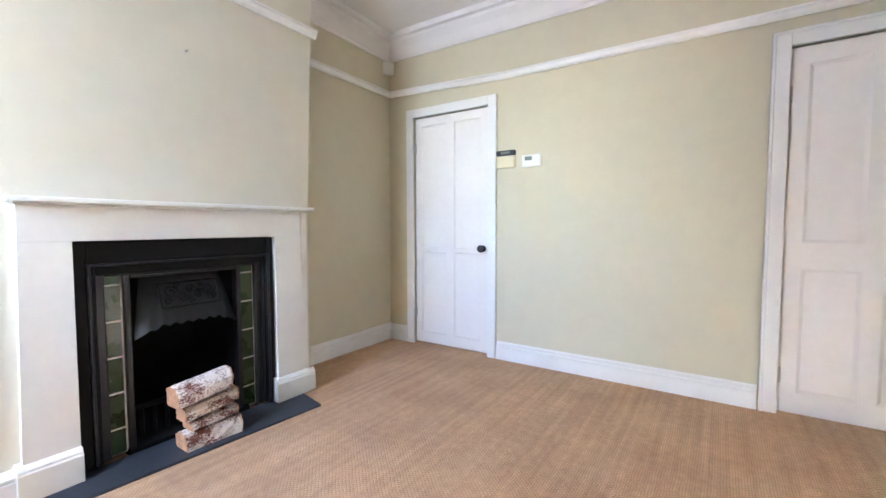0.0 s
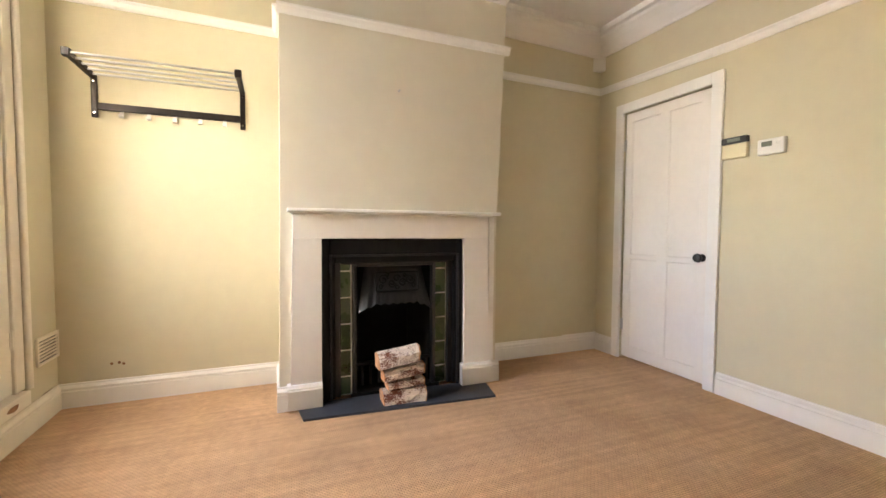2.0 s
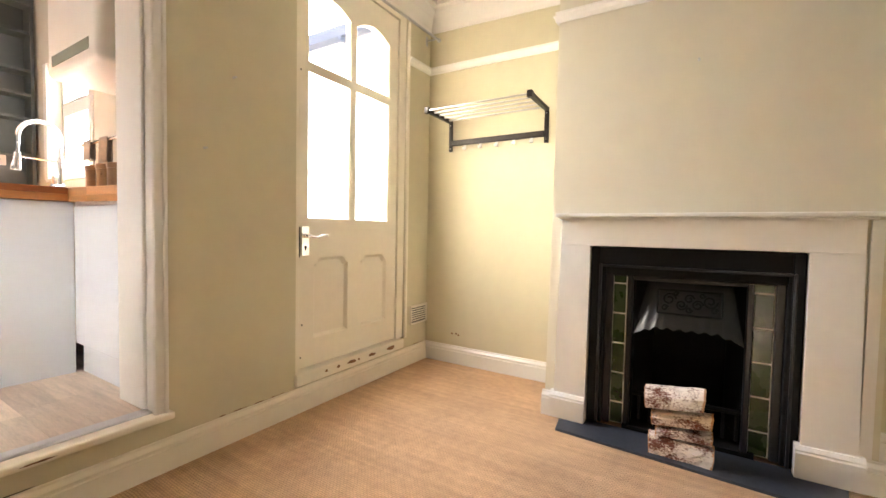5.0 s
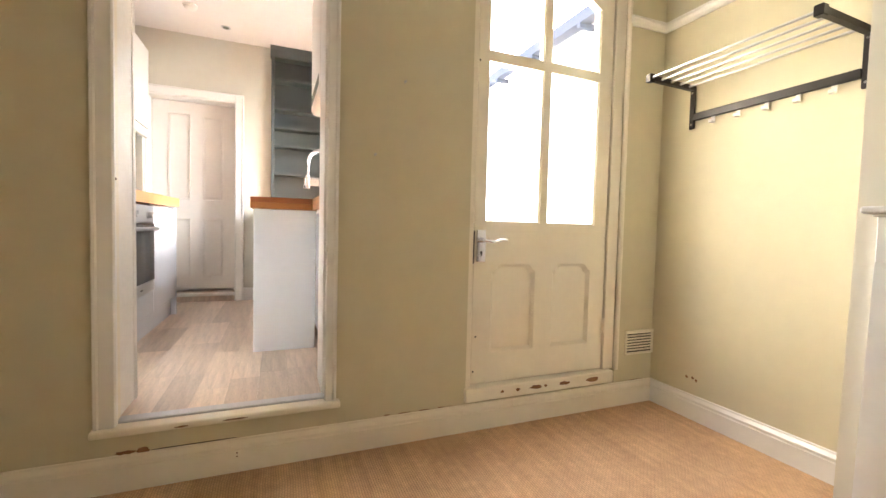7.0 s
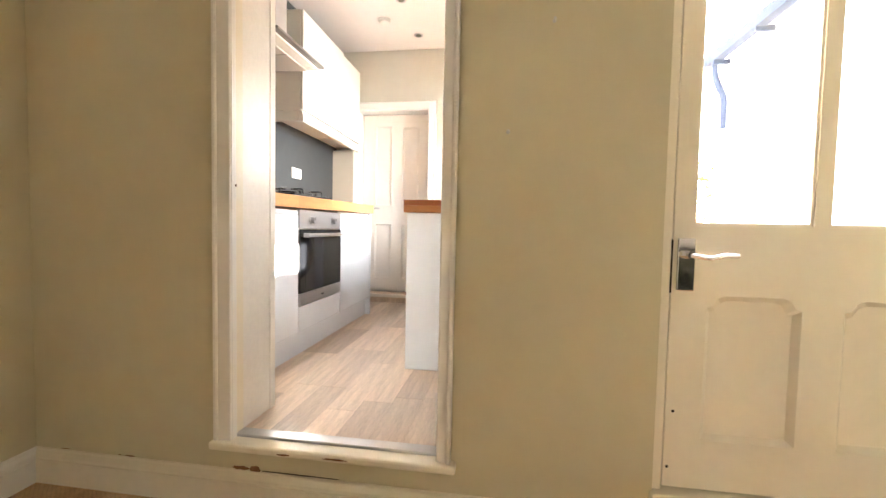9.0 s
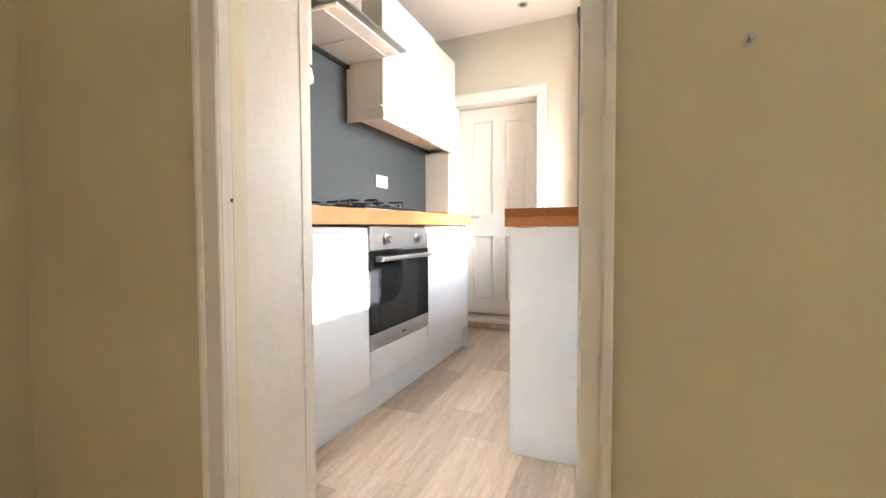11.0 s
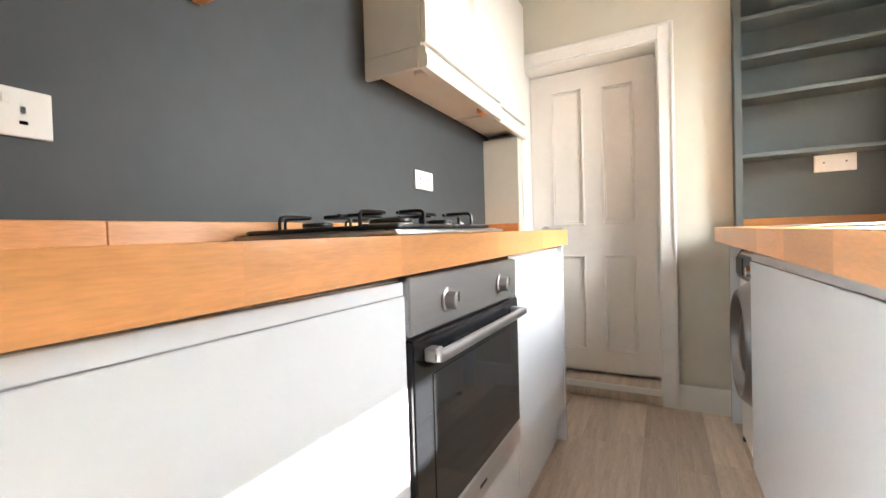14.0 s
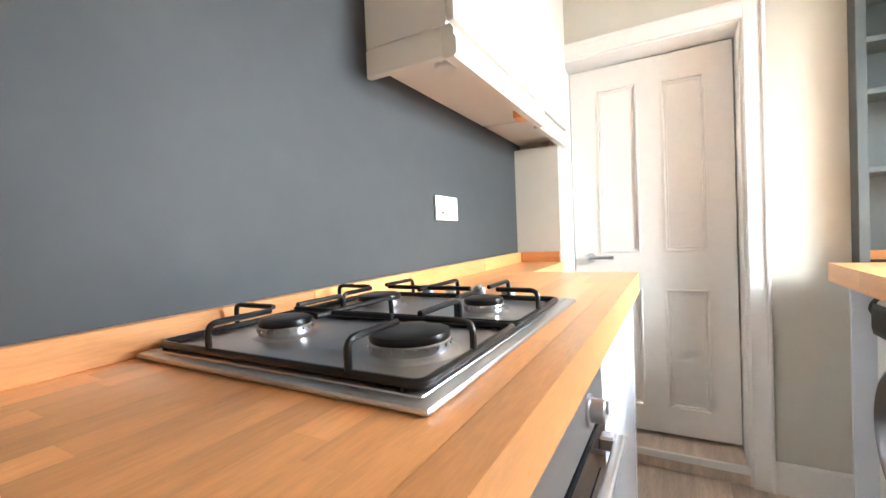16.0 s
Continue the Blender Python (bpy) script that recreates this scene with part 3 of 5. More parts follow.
part("threshold_strip", box(fresh(), -0.505, 0.24, -0.85, -0.795, 0.236, 0.248, 0.004), STEEL, doorway, "metal threshold strip")
for i, (cx, w, h, z) in enumerate(((0.205, 0.07, 0.007, 0.136), (0.15, 0.045, 0.014, 0.135), (-0.02, 0.30, 0.002, 0.133), (-0.16, 0.09, 0.003, 0.226), (0.02, 0.05, 0.003, 0.224))):
    rnd = random.Random(40 + i)
    deep = S if z < 0.2 else S + 0.042
    loop = [(cx + w / 2 * math.cos(a) * rnd.uniform(0.7, 1.1), deep, z + h * math.sin(a) * rnd.uniform(0.5, 1.2)) for a in [k * math.pi / 8 for k in range(16)]]
    part("crack", prism(fresh(), loop, (0, 0, 0), (0, 0.003, 0)), BAREWOOD if i != 2 else DARKMETAL, doorway, "dark crack and hole above the skirting")
part("architrave_return", box(fresh(), 0.2285, 0.2575, -0.795, S + 0.002, 0.24, 2.25, 0.003, 2), WHITE, doorway)
part("rebate_strip", box(fresh(), 0.2345, 0.2575, -0.8415, -0.7985, 0.24, 2.25, 0.002), CREAM, doorway)
part("jamb_bead", box(fresh(), 0.2382, 0.2415, -1.060, -1.022, KF + 0.01, 2.25, 0.0025, 2), JAMB, doorway)
part("latch_keep", box(fresh(), 0.2265, 0.2290, -0.794, -0.788, 1.128, 1.136), BAREWOOD, doorway, "small dark latch keep")
for z in (0.064, 0.078):
    solid("nail_hole", cyl(fresh(), (-0.165, S + 0.0198, z), (0, 1, 0), 0.0035, 0.003, 0.0015, 9), BAREWOOD, "small dark nail hole in the skirting board", "nail hole", "nail holes in the skirting")

# chipped paint where the skirting meets the plaster
rnd = random.Random(61)
for k in range(15):
    cx = rnd.uniform(-1.15, -0.55) if k < 8 else rnd.uniform(0.32, 1.0) if k < 11 else rnd.uniform(-2.32, -2.15)
    w, h = rnd.uniform(0.012, 0.06), rnd.uniform(0.0008, 0.0028)
    loop = [(cx + w / 2 * math.cos(a) * rnd.uniform(0.6, 1.1), S + 0.0005, 0.1335 + h * math.sin(a) * rnd.uniform(0.4, 1.3)) for a in [j * math.pi / 6 for j in range(12)]]
    part("paint_chip", prism(fresh(), loop, (0, 0, 0), (0, 0.002, 0)), BAREWOOD, wall_south)

# small wall things of the room
for at, way in (((CB, 0.965, 1.752), (1, 0, 0)), ((-0.829, S, 1.63), (0, 1, 0)), ((-0.70, S, 1.30), (0, 1, 0))):
    bm = lathe(fresh(), at, way, [(0, 0.006), (0.002, 0.006), (0.003, 0.003), (0.016, 0.0028), (0.018, 0.005), (0.020, 0.004)], 10)
    solid("wall_screw", bm, STEEL, "small bare screw in the painted wall", "screw", "screws in the walls", smooth=True)

vent = thing("air_vent", (-2.30, S, 0.35), "cream louvred air vent low on the wall", "vent")
bm = fresh()
vx0, vx1, vz0, vz1 = -2.385, -2.172, 0.285, 0.425
for a, b, c, d in ((vx0, vx1, vz0, vz0 + 0.012), (vx0, vx1, vz1 - 0.012, vz1), (vx0, vx0 + 0.012, vz0 + 0.012, vz1 - 0.012), (vx1 - 0.012, vx1, vz0 + 0.012, vz1 - 0.012)):
    box(bm, a, b, S, S + 0.012, c, d, 0.002)
part("frame", bm, CREAM, vent)
# a dark sheet stands in for the shade behind the louvres
part("backing", box(fresh(), vx0 + 0.01, vx1 - 0.01, S, S + 0.002, vz0 + 0.01, vz1 - 0.01), DARKMETAL, vent, "dark sheet painted for the shade between the slats")
for k in range(7):
    z = vz0 + 0.022 + k * 0.0165
    part("slat", prism(fresh(), [(vx0 + 0.012, S + 0.003, z + 0.002), (vx0 + 0.012, S + 0.010, z), (vx0 + 0.012, S + 0.011, z + 0.008), (vx0 + 0.012, S + 0.004, z + 0.009)], (0, 0, 0), (vx1 - vx0 - 0.024, 0, 0)), CREAM, vent)

pole = thing("curtain_pole", (-1.9, S, 2.38), "thin grey metal curtain pole above the back door", "curtain pole")
part("rod", tube(fresh(), [(-2.375, -0.70, 2.385), (-1.0, -0.70, 2.36)], 0.009, 10), STEEL, pole, "", True)
for x in (-2.33, -1.04):
    bm = box(fresh(), x - 0.012, x + 0.012, S, S + 0.006, 2.34, 2.41, 0.002)
    tube(bm, [(x, S + 0.004, 2.375), (x, -0.70, 2.375)], 0.006, 8)
    part("bracket", bm, STEEL, pole, "", True)
part("finial", lathe(fresh(), (-2.385, -0.70, 2.385), (1, 0, 0), [(0, 0.008), (0.004, 0.015), (0.012, 0.016), (0.018, 0.012), (0.02, 0.009)], 14), STEEL, pole, "", True)

alarm = thing("alarm_panel", (-1.18, N, 1.43), "yellowed alarm keypad with a black display strip", "alarm panel")
part("case", box(fresh(), -1.250, -1.112, N - 0.03, N, 1.375, 1.458, 0.006, 2), YELLOWED, alarm)
lid = part("display_strip", box(fresh(), -1.250, -1.112, N - 0.032, N, 1.460, 1.495, 0.004, 2), BLACK, alarm, "black display strip")
part("display", box(fresh(), -1.215, -1.145, N - 0.034, N - 0.031, 1.469, 1.487), SCREEN, lid)
thermo = thing("thermostat", (-0.99, N, 1.41), "white wall thermostat with a small grey display", "thermostat")
case = part("case", box(fresh(), -1.058, -0.926, N - 0.028, N, 1.368, 1.452, 0.007, 2), PLASTIC, thermo)
part("display", box(fresh(), -1.035, -0.985, N - 0.030, N - 0.027, 1.412, 1.438), SCREEN, case)
for k in range(3):
    part("button", box(fresh(), -0.972 + k * 0.013, -0.963 + k * 0.013, N - 0.031, N - 0.027, 1.417, 1.430, 0.001), PLASTIC, case)
sensor = thing("alarm_detector", (-2.24, 2.70, 2.28), "small white alarm detector in the wall corner", "detector")
bm = prism(fresh(), [(WN, 2.66, 2.225), (-2.215, N, 2.225), (-2.205, N, 2.245), (-2.20, N, 2.325), (WN, 2.655, 2.325), (WN, 2.652, 2.245)][:2] + [(WN, N, 2.225)], (0, 0, 0), (0, 0, 0.10))
part("case", bm, PLASTIC, sensor)
part("bracket", box(fresh(), WN, WN + 0.02, 2.71, N, 2.30, 2.345), PLASTIC, sensor)
for (x, y, z) in ((WS, -0.545, 0.215), (WS, -0.51, 0.218), (WS, -0.49, 0.21)):
    solid("wall_scuff", cyl(fresh(), (x, y, z), (1, 0, 0), 0.008, 0.006, 0.0015, 9), BAREWOOD, "small worn mark low on the painted alcove wall", "wall mark", "marks on the wall")
line("trim_cable", [(0, 0), (0.006, 0), (0.006, 0.006), (0, 0.006)], 0.131, (WN, 2.40), (WN, N), (1, 0, 0), WHITE, "thin white cable along the skirting", "cable", level=True)

# ---- fireplace ----
surround = thing("fireplace_surround", (CB, 0.96, 0), "white painted wooden fireplace surround with a plain mantel shelf", "fireplace surround")
SF = CB + 0.028
for a, b, c in ((0.386, 0.532, 0.370), (1.371, 1.530, 1.543)):
    toe = (c, 0.528) if a < 1 else (1.371, c)
    part("upright", prism(fresh(), [(CB, toe[0], 0.14), (CB, toe[1], 0.14), (CB, b, 0.914), (CB, a, 0.914)], (0, 0, 0), (SF - CB, 0, 0)), WHITE, surround)
    a, b = toe
    bm = run(fresh(), (CB, a - 0.018, 0.012), (CB, b + (0.002 if b < 1 else 0.018), 0.012), (1, 0, 0), [(0, 0), (0.05, 0), (0.05, 0.10), (0.046, 0.106), (0.046, 0.113), (0.036, 0.128), (0, 0.131)])
    part("plinth_block", bm, WHITE, surround)
part("frieze", box(fresh(), CB, SF, 0.386, 1.530, 0.914, 1.052, 0.002), WHITE, surround)
bm = box(fresh(), CB, CB + 0.062, 0.360, 1.606, 1.054, 1.074, 0.005, 2)
box(bm, CB, CB + 0.040, 0.378, 1.560, 1.045, 1.054, 0.003)
part("mantel_shelf", bm, WHITE, surround)
part("side_return", box(fresh(), CB, SF - 0.014, 1.546, 1.582, 0.132, 1.044), WHITE, surround)

insert = thing("fireplace_insert", (CB, 0.96, 0), "black cast iron fireplace insert with green tiled sides", "fireplace")
Y0, Y1, ZT = 0.534, 1.368, 0.910


def nested_frame(y0, y1, z1, wide, top, x0, x1, mat, name):
    bm = box(fresh(), x0, x1, y0, y0 + wide, 0.02, z1, 0.004)
    box(bm, x0, x1, y1 - wide, y1, 0.02, z1, 0.004)
    box(bm, x0, x1, y0 + wide, y1 - wide, z1 - top, z1, 0.004)
    return part(name, bm, mat, insert)


nested_frame(Y0, Y1, ZT, 0.041, 0.086, CB - 0.05, CB + 0.004, IRON, "outer_frame")
nested_frame(Y0 + 0.041, Y1 - 0.026, ZT - 0.086, 0.012, 0.012, CB - 0.06, CB + 0.016, IRONS, "frame_bead")
nested_frame(Y0 + 0.053, Y1 - 0.038, ZT - 0.098, 0.018, 0.035, CB - 0.07, CB - 0.004, IRON, "inner_frame")
nested_frame(Y0 + 0.071, Y1 - 0.056, ZT - 0.133, 0.032, 0.010, CB - 0.08, CB - 0.022, IRONS, "inner_bead")
for ya, yb in ((0.637, 0.702), (1.207, 1.283)):
    part("grout_bed", box(fresh(), CB - 0.075, CB - 0.0475, ya, yb, 0.02, 0.775), GROUT, insert, "pale grout between the tiles")
    z = 0.772
    for k in range(6):
        zb = z - (0.04 if k == 0 else 0.1445)
        lo = max(zb, 0.022)
        part("tile", box(fresh(), CB - 0.054, CB - 0.046, ya + 0.001, yb - 0.006 if ya < 1 else yb - 0.006, lo, z, 0.0025), TILE, insert, "dark green glazed tile" if k == 0 else "")
        z = lo - 0.006
        if z < 0.04:
            break
for ya, yb in ((0.702, 0.727), (1.182, 1.207)):
    part("arch_post", box(fresh(), CB - 0.075, CB - 0.03, ya, yb, 0.02, 0.785, 0.006, 2), IRONS, insert)
part("arch_head", box(fresh(), CB - 0.075, CB - 0.03, 0.727, 1.182, 0.752, 0.776, 0.006, 2), IRONS, insert)
# smoke hood: a sloping canopy with a scalloped lower edge and a relief panel
bm = fresh()
K, M = 44, 8
grid = []
for j in range(M + 1):
    v = j / M
    row = []
    for i in range(K + 1):
        u = i / K
        e = min(u, 1 - u) * 2
        low = 0.486 + 0.050 * min(e * 2.2, 1) ** 0.8 + (0.006 * math.cos(u * math.pi * 18) if e > 0.15 else 0)
        y = (0.790 + u * 0.345) * (1 - v) + (0.735 + u * 0.445) * v
        z = 0.752 * (1 - v) + low * v
        flare = (1 - e) ** 3 * 0.03
        row.append(bm.verts.new((CB - 0.078 + 0.078 * v**1.15 - flare, y, z)))
    grid.append(row)
for a, b in zip(grid, grid[1:]):
    for i in range(K):
        bm.faces.new((a[i], a[i + 1], b[i + 1], b[i]))
back = bmesh.ops.duplicate(bm, geom=list(bm.faces))
for v in [g for g in back["geom"] if isinstance(g, bmesh.types.BMVert)]:
    v.co.x -= 0.010
hood = part("smoke_hood", bm, IRONS, insert, "cast canopy with a scalloped edge", True)


def on_hood(y, z, out=0.0):
    f = (0.752 - z) / 0.23
    return (CB - 0.076 + 0.078 * f + out, y, z)


bm = fresh()
for a, b, c, d in ((0.838, 0.838, 0.607, 0.714), (1.095, 1.095, 0.607, 0.714)):
    tube(bm, [on_hood(a, c, 0.004), on_hood(b, d, 0.004)], 0.005, 6)
tube(bm, [on_hood(0.838, 0.714, 0.004), on_hood(1.095, 0.714, 0.004)], 0.005, 6)
tube(bm, [on_hood(0.838, 0.607, 0.004), on_hood(1.095, 0.607, 0.004)], 0.005, 6)
for cx, cz, r, turns in ((0.885, 0.672, 0.030, 1.4), (0.935, 0.650, 0.024, -1.5), (0.966, 0.678, 0.022, 1.2), (1.0, 0.652, 0.024, 1.5), (1.048, 0.672, 0.030, -1.4), (0.868, 0.632, 0.015, 1.2), (1.066, 0.634, 0.015, 1.2), (0.912, 0.698, 0.012, 1.2), (1.018, 0.698, 0.012, -1.2), (0.966, 0.630, 0.014, -1.2)):
    tube(bm, [on_hood(cx + r * (1 - t / 16 * 0.75) * math.cos(turns * 2 * math.pi * t / 16), cz + r * (1 - t / 16 * 0.75) * math.sin(turns * 2 * math.pi * t / 16), 0.004) for t in range(17)], 0.0045, 6)
part("relief_panel", bm, IRON, insert, "cast leaf relief panel", True)
part("fire_back", box(fresh(), CB - 0.40, CB - 0.387, 0.70, 1.23, 0.031, 0.751), SOOT, insert, "soot-black fireback")
for s, ya, yb in ((1, 0.735, 0.80), (-1, 1.19, 1.13)):
    part("fire_cheek", prism(fresh(), [(CB - 0.07, ya, 0.031), (CB - 0.385, yb, 0.031), (CB - 0.385, yb - s * 0.06, 0.031), (CB - 0.07, ya - s * 0.02, 0.031)], (0, 0, 0), (0, 0, 0.72)), SOOT, insert)
part("fire_throat", box(fresh(), CB - 0.40, CB - 0.07, 0.70, 1.23, 0.752, 0.78), SOOT, insert)
part("fire_floor", box(fresh(), CB - 0.40, CB - 0.02, 0.70, 1.23, 0.0, 0.03), SOOT, insert)
bm = fresh()
for k in range(9):
    box(bm, CB - 0.09, CB - 0.075, 0.76 + k * 0.05, 0.775 + k * 0.05, 0.05, 0.17, 0.004)
box(bm, CB - 0.095, CB - 0.07, 0.735, 1.19, 0.17, 0.19, 0.004)
part("fire_grate", bm, IRON, insert)

bm = fresh()
prism(bm, [(CB - 0.02, 0.40, 0), (CB - 0.02, 1.53, 0), (-1.672, 1.475, 0), (-1.748, 0.424, 0)], (0, 0, -0.01), (0, 0, 0.012))
bmesh.ops.bevel(bm, geom=[e for e in bm.edges], offset=0.002, segments=1, affect="EDGES")
solid("hearth_slab", bm, SLATE, "dark slate hearth slab set in the carpet", "hearth")


def log(y0, y1, z, x, wide, high, seed, tilt=0.0, yaw=0.0, spin=0.0):
    """A split birch log lying along y: angular section, rough bark, paler ends."""
    rnd = random.Random(seed)
    ob = thing("log", (x, (y0 + y1) / 2, z), "split birch firewood log with peeling pinkish bark", "log", "logs stacked in the hearth")
    corners = [(-0.5, 0.04), (-0.36, 0.0), (0.34, 0.0), (0.5, 0.10), (0.48, 0.62), (0.30, 0.94), (-0.12, 1.0), (-0.42, 0.78)]
    corners = [(cx * wide * rnd.uniform(0.92, 1.06), cz * high * rnd.uniform(0.94, 1.04)) for cx, cz in corners]
    loop = []
    for (ax, az), (bx, bz) in zip(corners, corners[1:] + corners[:1]):
        for u in (0.0, 0.34, 0.67):
            loop.append((ax + (bx - ax) * u, az + (bz - az) * u))
    bm = fresh()
    L, rings = y1 - y0, []
    for j in range(13):
        y = -L / 2 + L * j / 12
        rings.append([bm.verts.new((x + px * math.cos(spin) + y * math.sin(yaw) + rnd.gauss(0, 0.0013), (y0 + y1) / 2 + y + rnd.gauss(0, 0.001) + pz * 0.08 * (j - 6) / 6,
                                    z + max(0.0005, pz + px * math.sin(spin) + rnd.gauss(0, 0.0013)) + tilt * (y + L / 2))) for px, pz in loop])
    for a, b in zip(rings, rings[1:]):
        for i in range(len(loop)):
            j = (i + 1) % len(loop)
            bm.faces.new((a[i], a[j], b[j], b[i]))
    ends = [[v.co.copy() for v in rings[0]], [v.co.copy() for v in rings[-1]]]
    part("bark", bm, BARK, ob)
    for ring, side in ((ends[0], -1), (ends[1], 1)):
        e = fresh()
        prism(e, ring, (0, -side * 0.004, 0), (0, side * 0.003, 0))
        part("cut_end", e, LOGEND, ob, "pale split wood")


log(0.842, 1.072, 0.002, -1.80, 0.105, 0.090, 1, 0.0, 0.05)
log(0.866, 1.070, 0.090, -1.805, 0.085, 0.040, 2, 0.03, -0.04)
log(0.848, 1.066, 0.130, -1.808, 0.095, 0.062, 3, 0.13, 0.04)
log(0.820, 1.034, 0.198, -1.812, 0.110, 0.096, 4, 0.15, 0.08)


# ---- coat rack in the alcove ----
rack = thing("coat_rack", (WS, -0.21, 1.55), "dark metal wall coat rack with chrome shelf bars and hooks", "coat rack")
RX = WS + 0.335
for y in (-0.596, 0.118):
    bm = box(fresh(), WS, WS + 0.014, y, y + 0.028, 1.555, 1.782, 0.003)
    prism(bm, [(WS + 0.002, y, 1.757), (WS + 0.002, y, 1.780), (RX, y, 1.790), (RX, y, 1.764)], (0, 0.002, 0), (0, 0.026, 0))
    box(bm, RX - 0.030, RX + 0.002, y - 0.002, y + 0.030, 1.756, 1.796, 0.003)
    arm = part("side_bracket", bm, DARKMETAL, rack)
    for z in (1.578, 1.745):
        part("screw", cyl(fresh(), (WS + 0.014, y + 0.014, z), (1, 0, 0), 0.006, 0.005, 0.002, 12), CHROME, arm)
for k in range(5):
    x = WS + 0.055 + k * 0.066
    part("shelf_bar", tube(fresh(), [(x, -0.57, 1.770 + 0.002 * k), (x, 0.122, 1.770 + 0.002 * k)], 0.0060, 12), STEEL, rack, "", True)
part("hook_rail", box(fresh(), WS + 0.003, WS + 0.018, -0.568, 0.118, 1.596, 1.634, 0.002), DARKMETAL, rack)
for k in range(5):
    y = -0.463 + k * 0.1245
    bm = box(fresh(), WS + 0.006, WS + 0.011, y - 0.010, y + 0.010, 1.566, 1.6, 0.0015)
    box(bm, WS + 0.006, WS + 0.034, y - 0.010, y + 0.010, 1.562, 1.568, 0.0015)
    box(bm, WS + 0.029, WS + 0.034, y - 0.010, y + 0.010, 1.564, 1.578, 0.0015)
    part("hook", bm, PLASTIC, rack, "small pale hook below the rail")


# ---- the kitchen's shell ----
room_done = set(scene.objects)
solid("wall_kitchen_east", box(fresh(), KE, KE + 0.16, -3.9, -1.05, -0.1, HI), BLUE, "slate-blue painted kitchen wall behind the hob", "wall", kind="structure")
bm = fresh()
wall_x(bm, KB - 0.25, KB, -1.2, 1.2, -0.1, HI, [(-0.87, -0.28, 1.16, 2.80), (0.075, 0.83, 0.2, 2.19)])
box(bm, -0.9, -0.25, KB - 0.25, KB - 0.09, 1.1, HI)
solid("wall_kitchen_south", bm, WALLK, "pale grey-cream kitchen wall with a panelled door", "wall", kind="structure")
WY0, WY1, WZ0, WZ1 = -3.32, -2.55, 1.31, 2.14
bm = fresh()
wall_y(bm, KW - 0.14, KW, -3.9, -1.1, -0.1, HI, [(WY0, WY1, WZ0, WZ1)])
solid("wall_kitchen_west", bm, WALLK, "pale grey-cream kitchen wall with a white window", "wall", kind="structure")
bm = fresh()
for a, b in ((-0.89, -0.525), (0.275, 1.03)):
    box(bm, a, b, -1.112, -1.10, KF, KC)
box(bm, -0.525, 0.275, -1.112, -1.10, 2.27, KC)
solid("wall_kitchen_north", bm, WALLK, "pale grey-cream plaster round the doorway", "wall", kind="structure")
solid("ceiling_2", box(fresh(), KW - 0.1, KE + 0.1, KB - 0.2, -1.1, KC, KC + 0.08), CEIL, "white kitchen ceiling with recessed spotlights", "ceiling", kind="structure")
solid("wall_nib", box(fresh(), 0.812, KE, KB, -3.545, KF, 1.76), WALLK, "short grey-cream nib wall at the worktop's end", "wall", kind="structure")
line("baseboard", [(0, 0), (0.016, 0), (0.016, 0.12), (0.010, 0.128), (0, 0.128)], KF, (-0.26, KB), (0.004, KB), (0, 1, 0), WHITE, "white painted kitchen skirting board", "skirting board", level=True)

# back door of the kitchen
door_5 = thing("door_5", (0.45, KB, KF), "closed white four-panel kitchen door with steel lever handle", "door", kind="structure")
architrave(door_5, 0.066, 0.80, KF, 2.184, KB, 1, 0.073, WHITE)
bm = fresh()
for a, b in ((0.03, 0.078), (0.80, 0.84)):
    box(bm, a, b, -3.86, KB + 0.002, KF, 2.19)
box(bm, 0.078, 0.80, -3.86, KB + 0.002, 2.176, 2.21)
part("door_frame", bm, WHITE, door_5)
P5 = [(0.197, 0.370, 0.458, 1.037), (0.480, 0.664, 0.458, 1.037), (0.197, 0.370, 1.228, 2.042), (0.480, 0.664, 1.228, 2.055)]
part("leaf", panelled_leaf(fresh(), 0.084, 0.796, -3.79, 0.335, 2.170, P5, 0.04, -0.008, 0.012), DOORW, door_5)
for xa, xb, za, zb in P5:
    bead = fresh()
    for g, w, y in ((-0.004, 0.011, -3.785), (0.012, 0.007, -3.792)):
        for p, q, r, t in ((xa + g, xa + g + w, za + g, zb - g), (xb - g - w, xb - g, za + g, zb - g), (xa + g + w, xb - g - w, za + g, za + g + w), (xa + g + w, xb - g - w, zb - g - w, zb - g)):
            box(bead, p, q, -3.803, y, r, t, 0.003, 2)
    part("panel_moulding", bead, DOORW, door_5)
step = part("step", box(fresh(), 0.072, 0.80, -3.84, KB + 0.004, KF, 0.312, 0.004), PLANK, door_5, "low grey wood step with white nosing")
part("nosing", box(fresh(), 0.070, 0.802, KB + 0.004, KB + 0.022, 0.284, 0.318, 0.005, 2), WHITE, step)
bm = lathe(fresh(), (0.715, -3.79, 1.20), (0, 1, 0), [(0, 0.025), (0.007, 0.025), (0.009, 0.011), (0.04, 0.010)], 18)
tube(bm, rounded([(0.715, -3.755, 1.20), (0.715, -3.745, 1.20), (0.60, -3.745, 1.20)], 0.006), 0.009, 10)
part("lever_handle", bm, STEEL, door_5, "brushed steel lever handle", True)
part("back_stop", box(fresh(), 0.02, 0.86, -3.90, -3.87, 0.2, 2.21), WHITE, door_5)

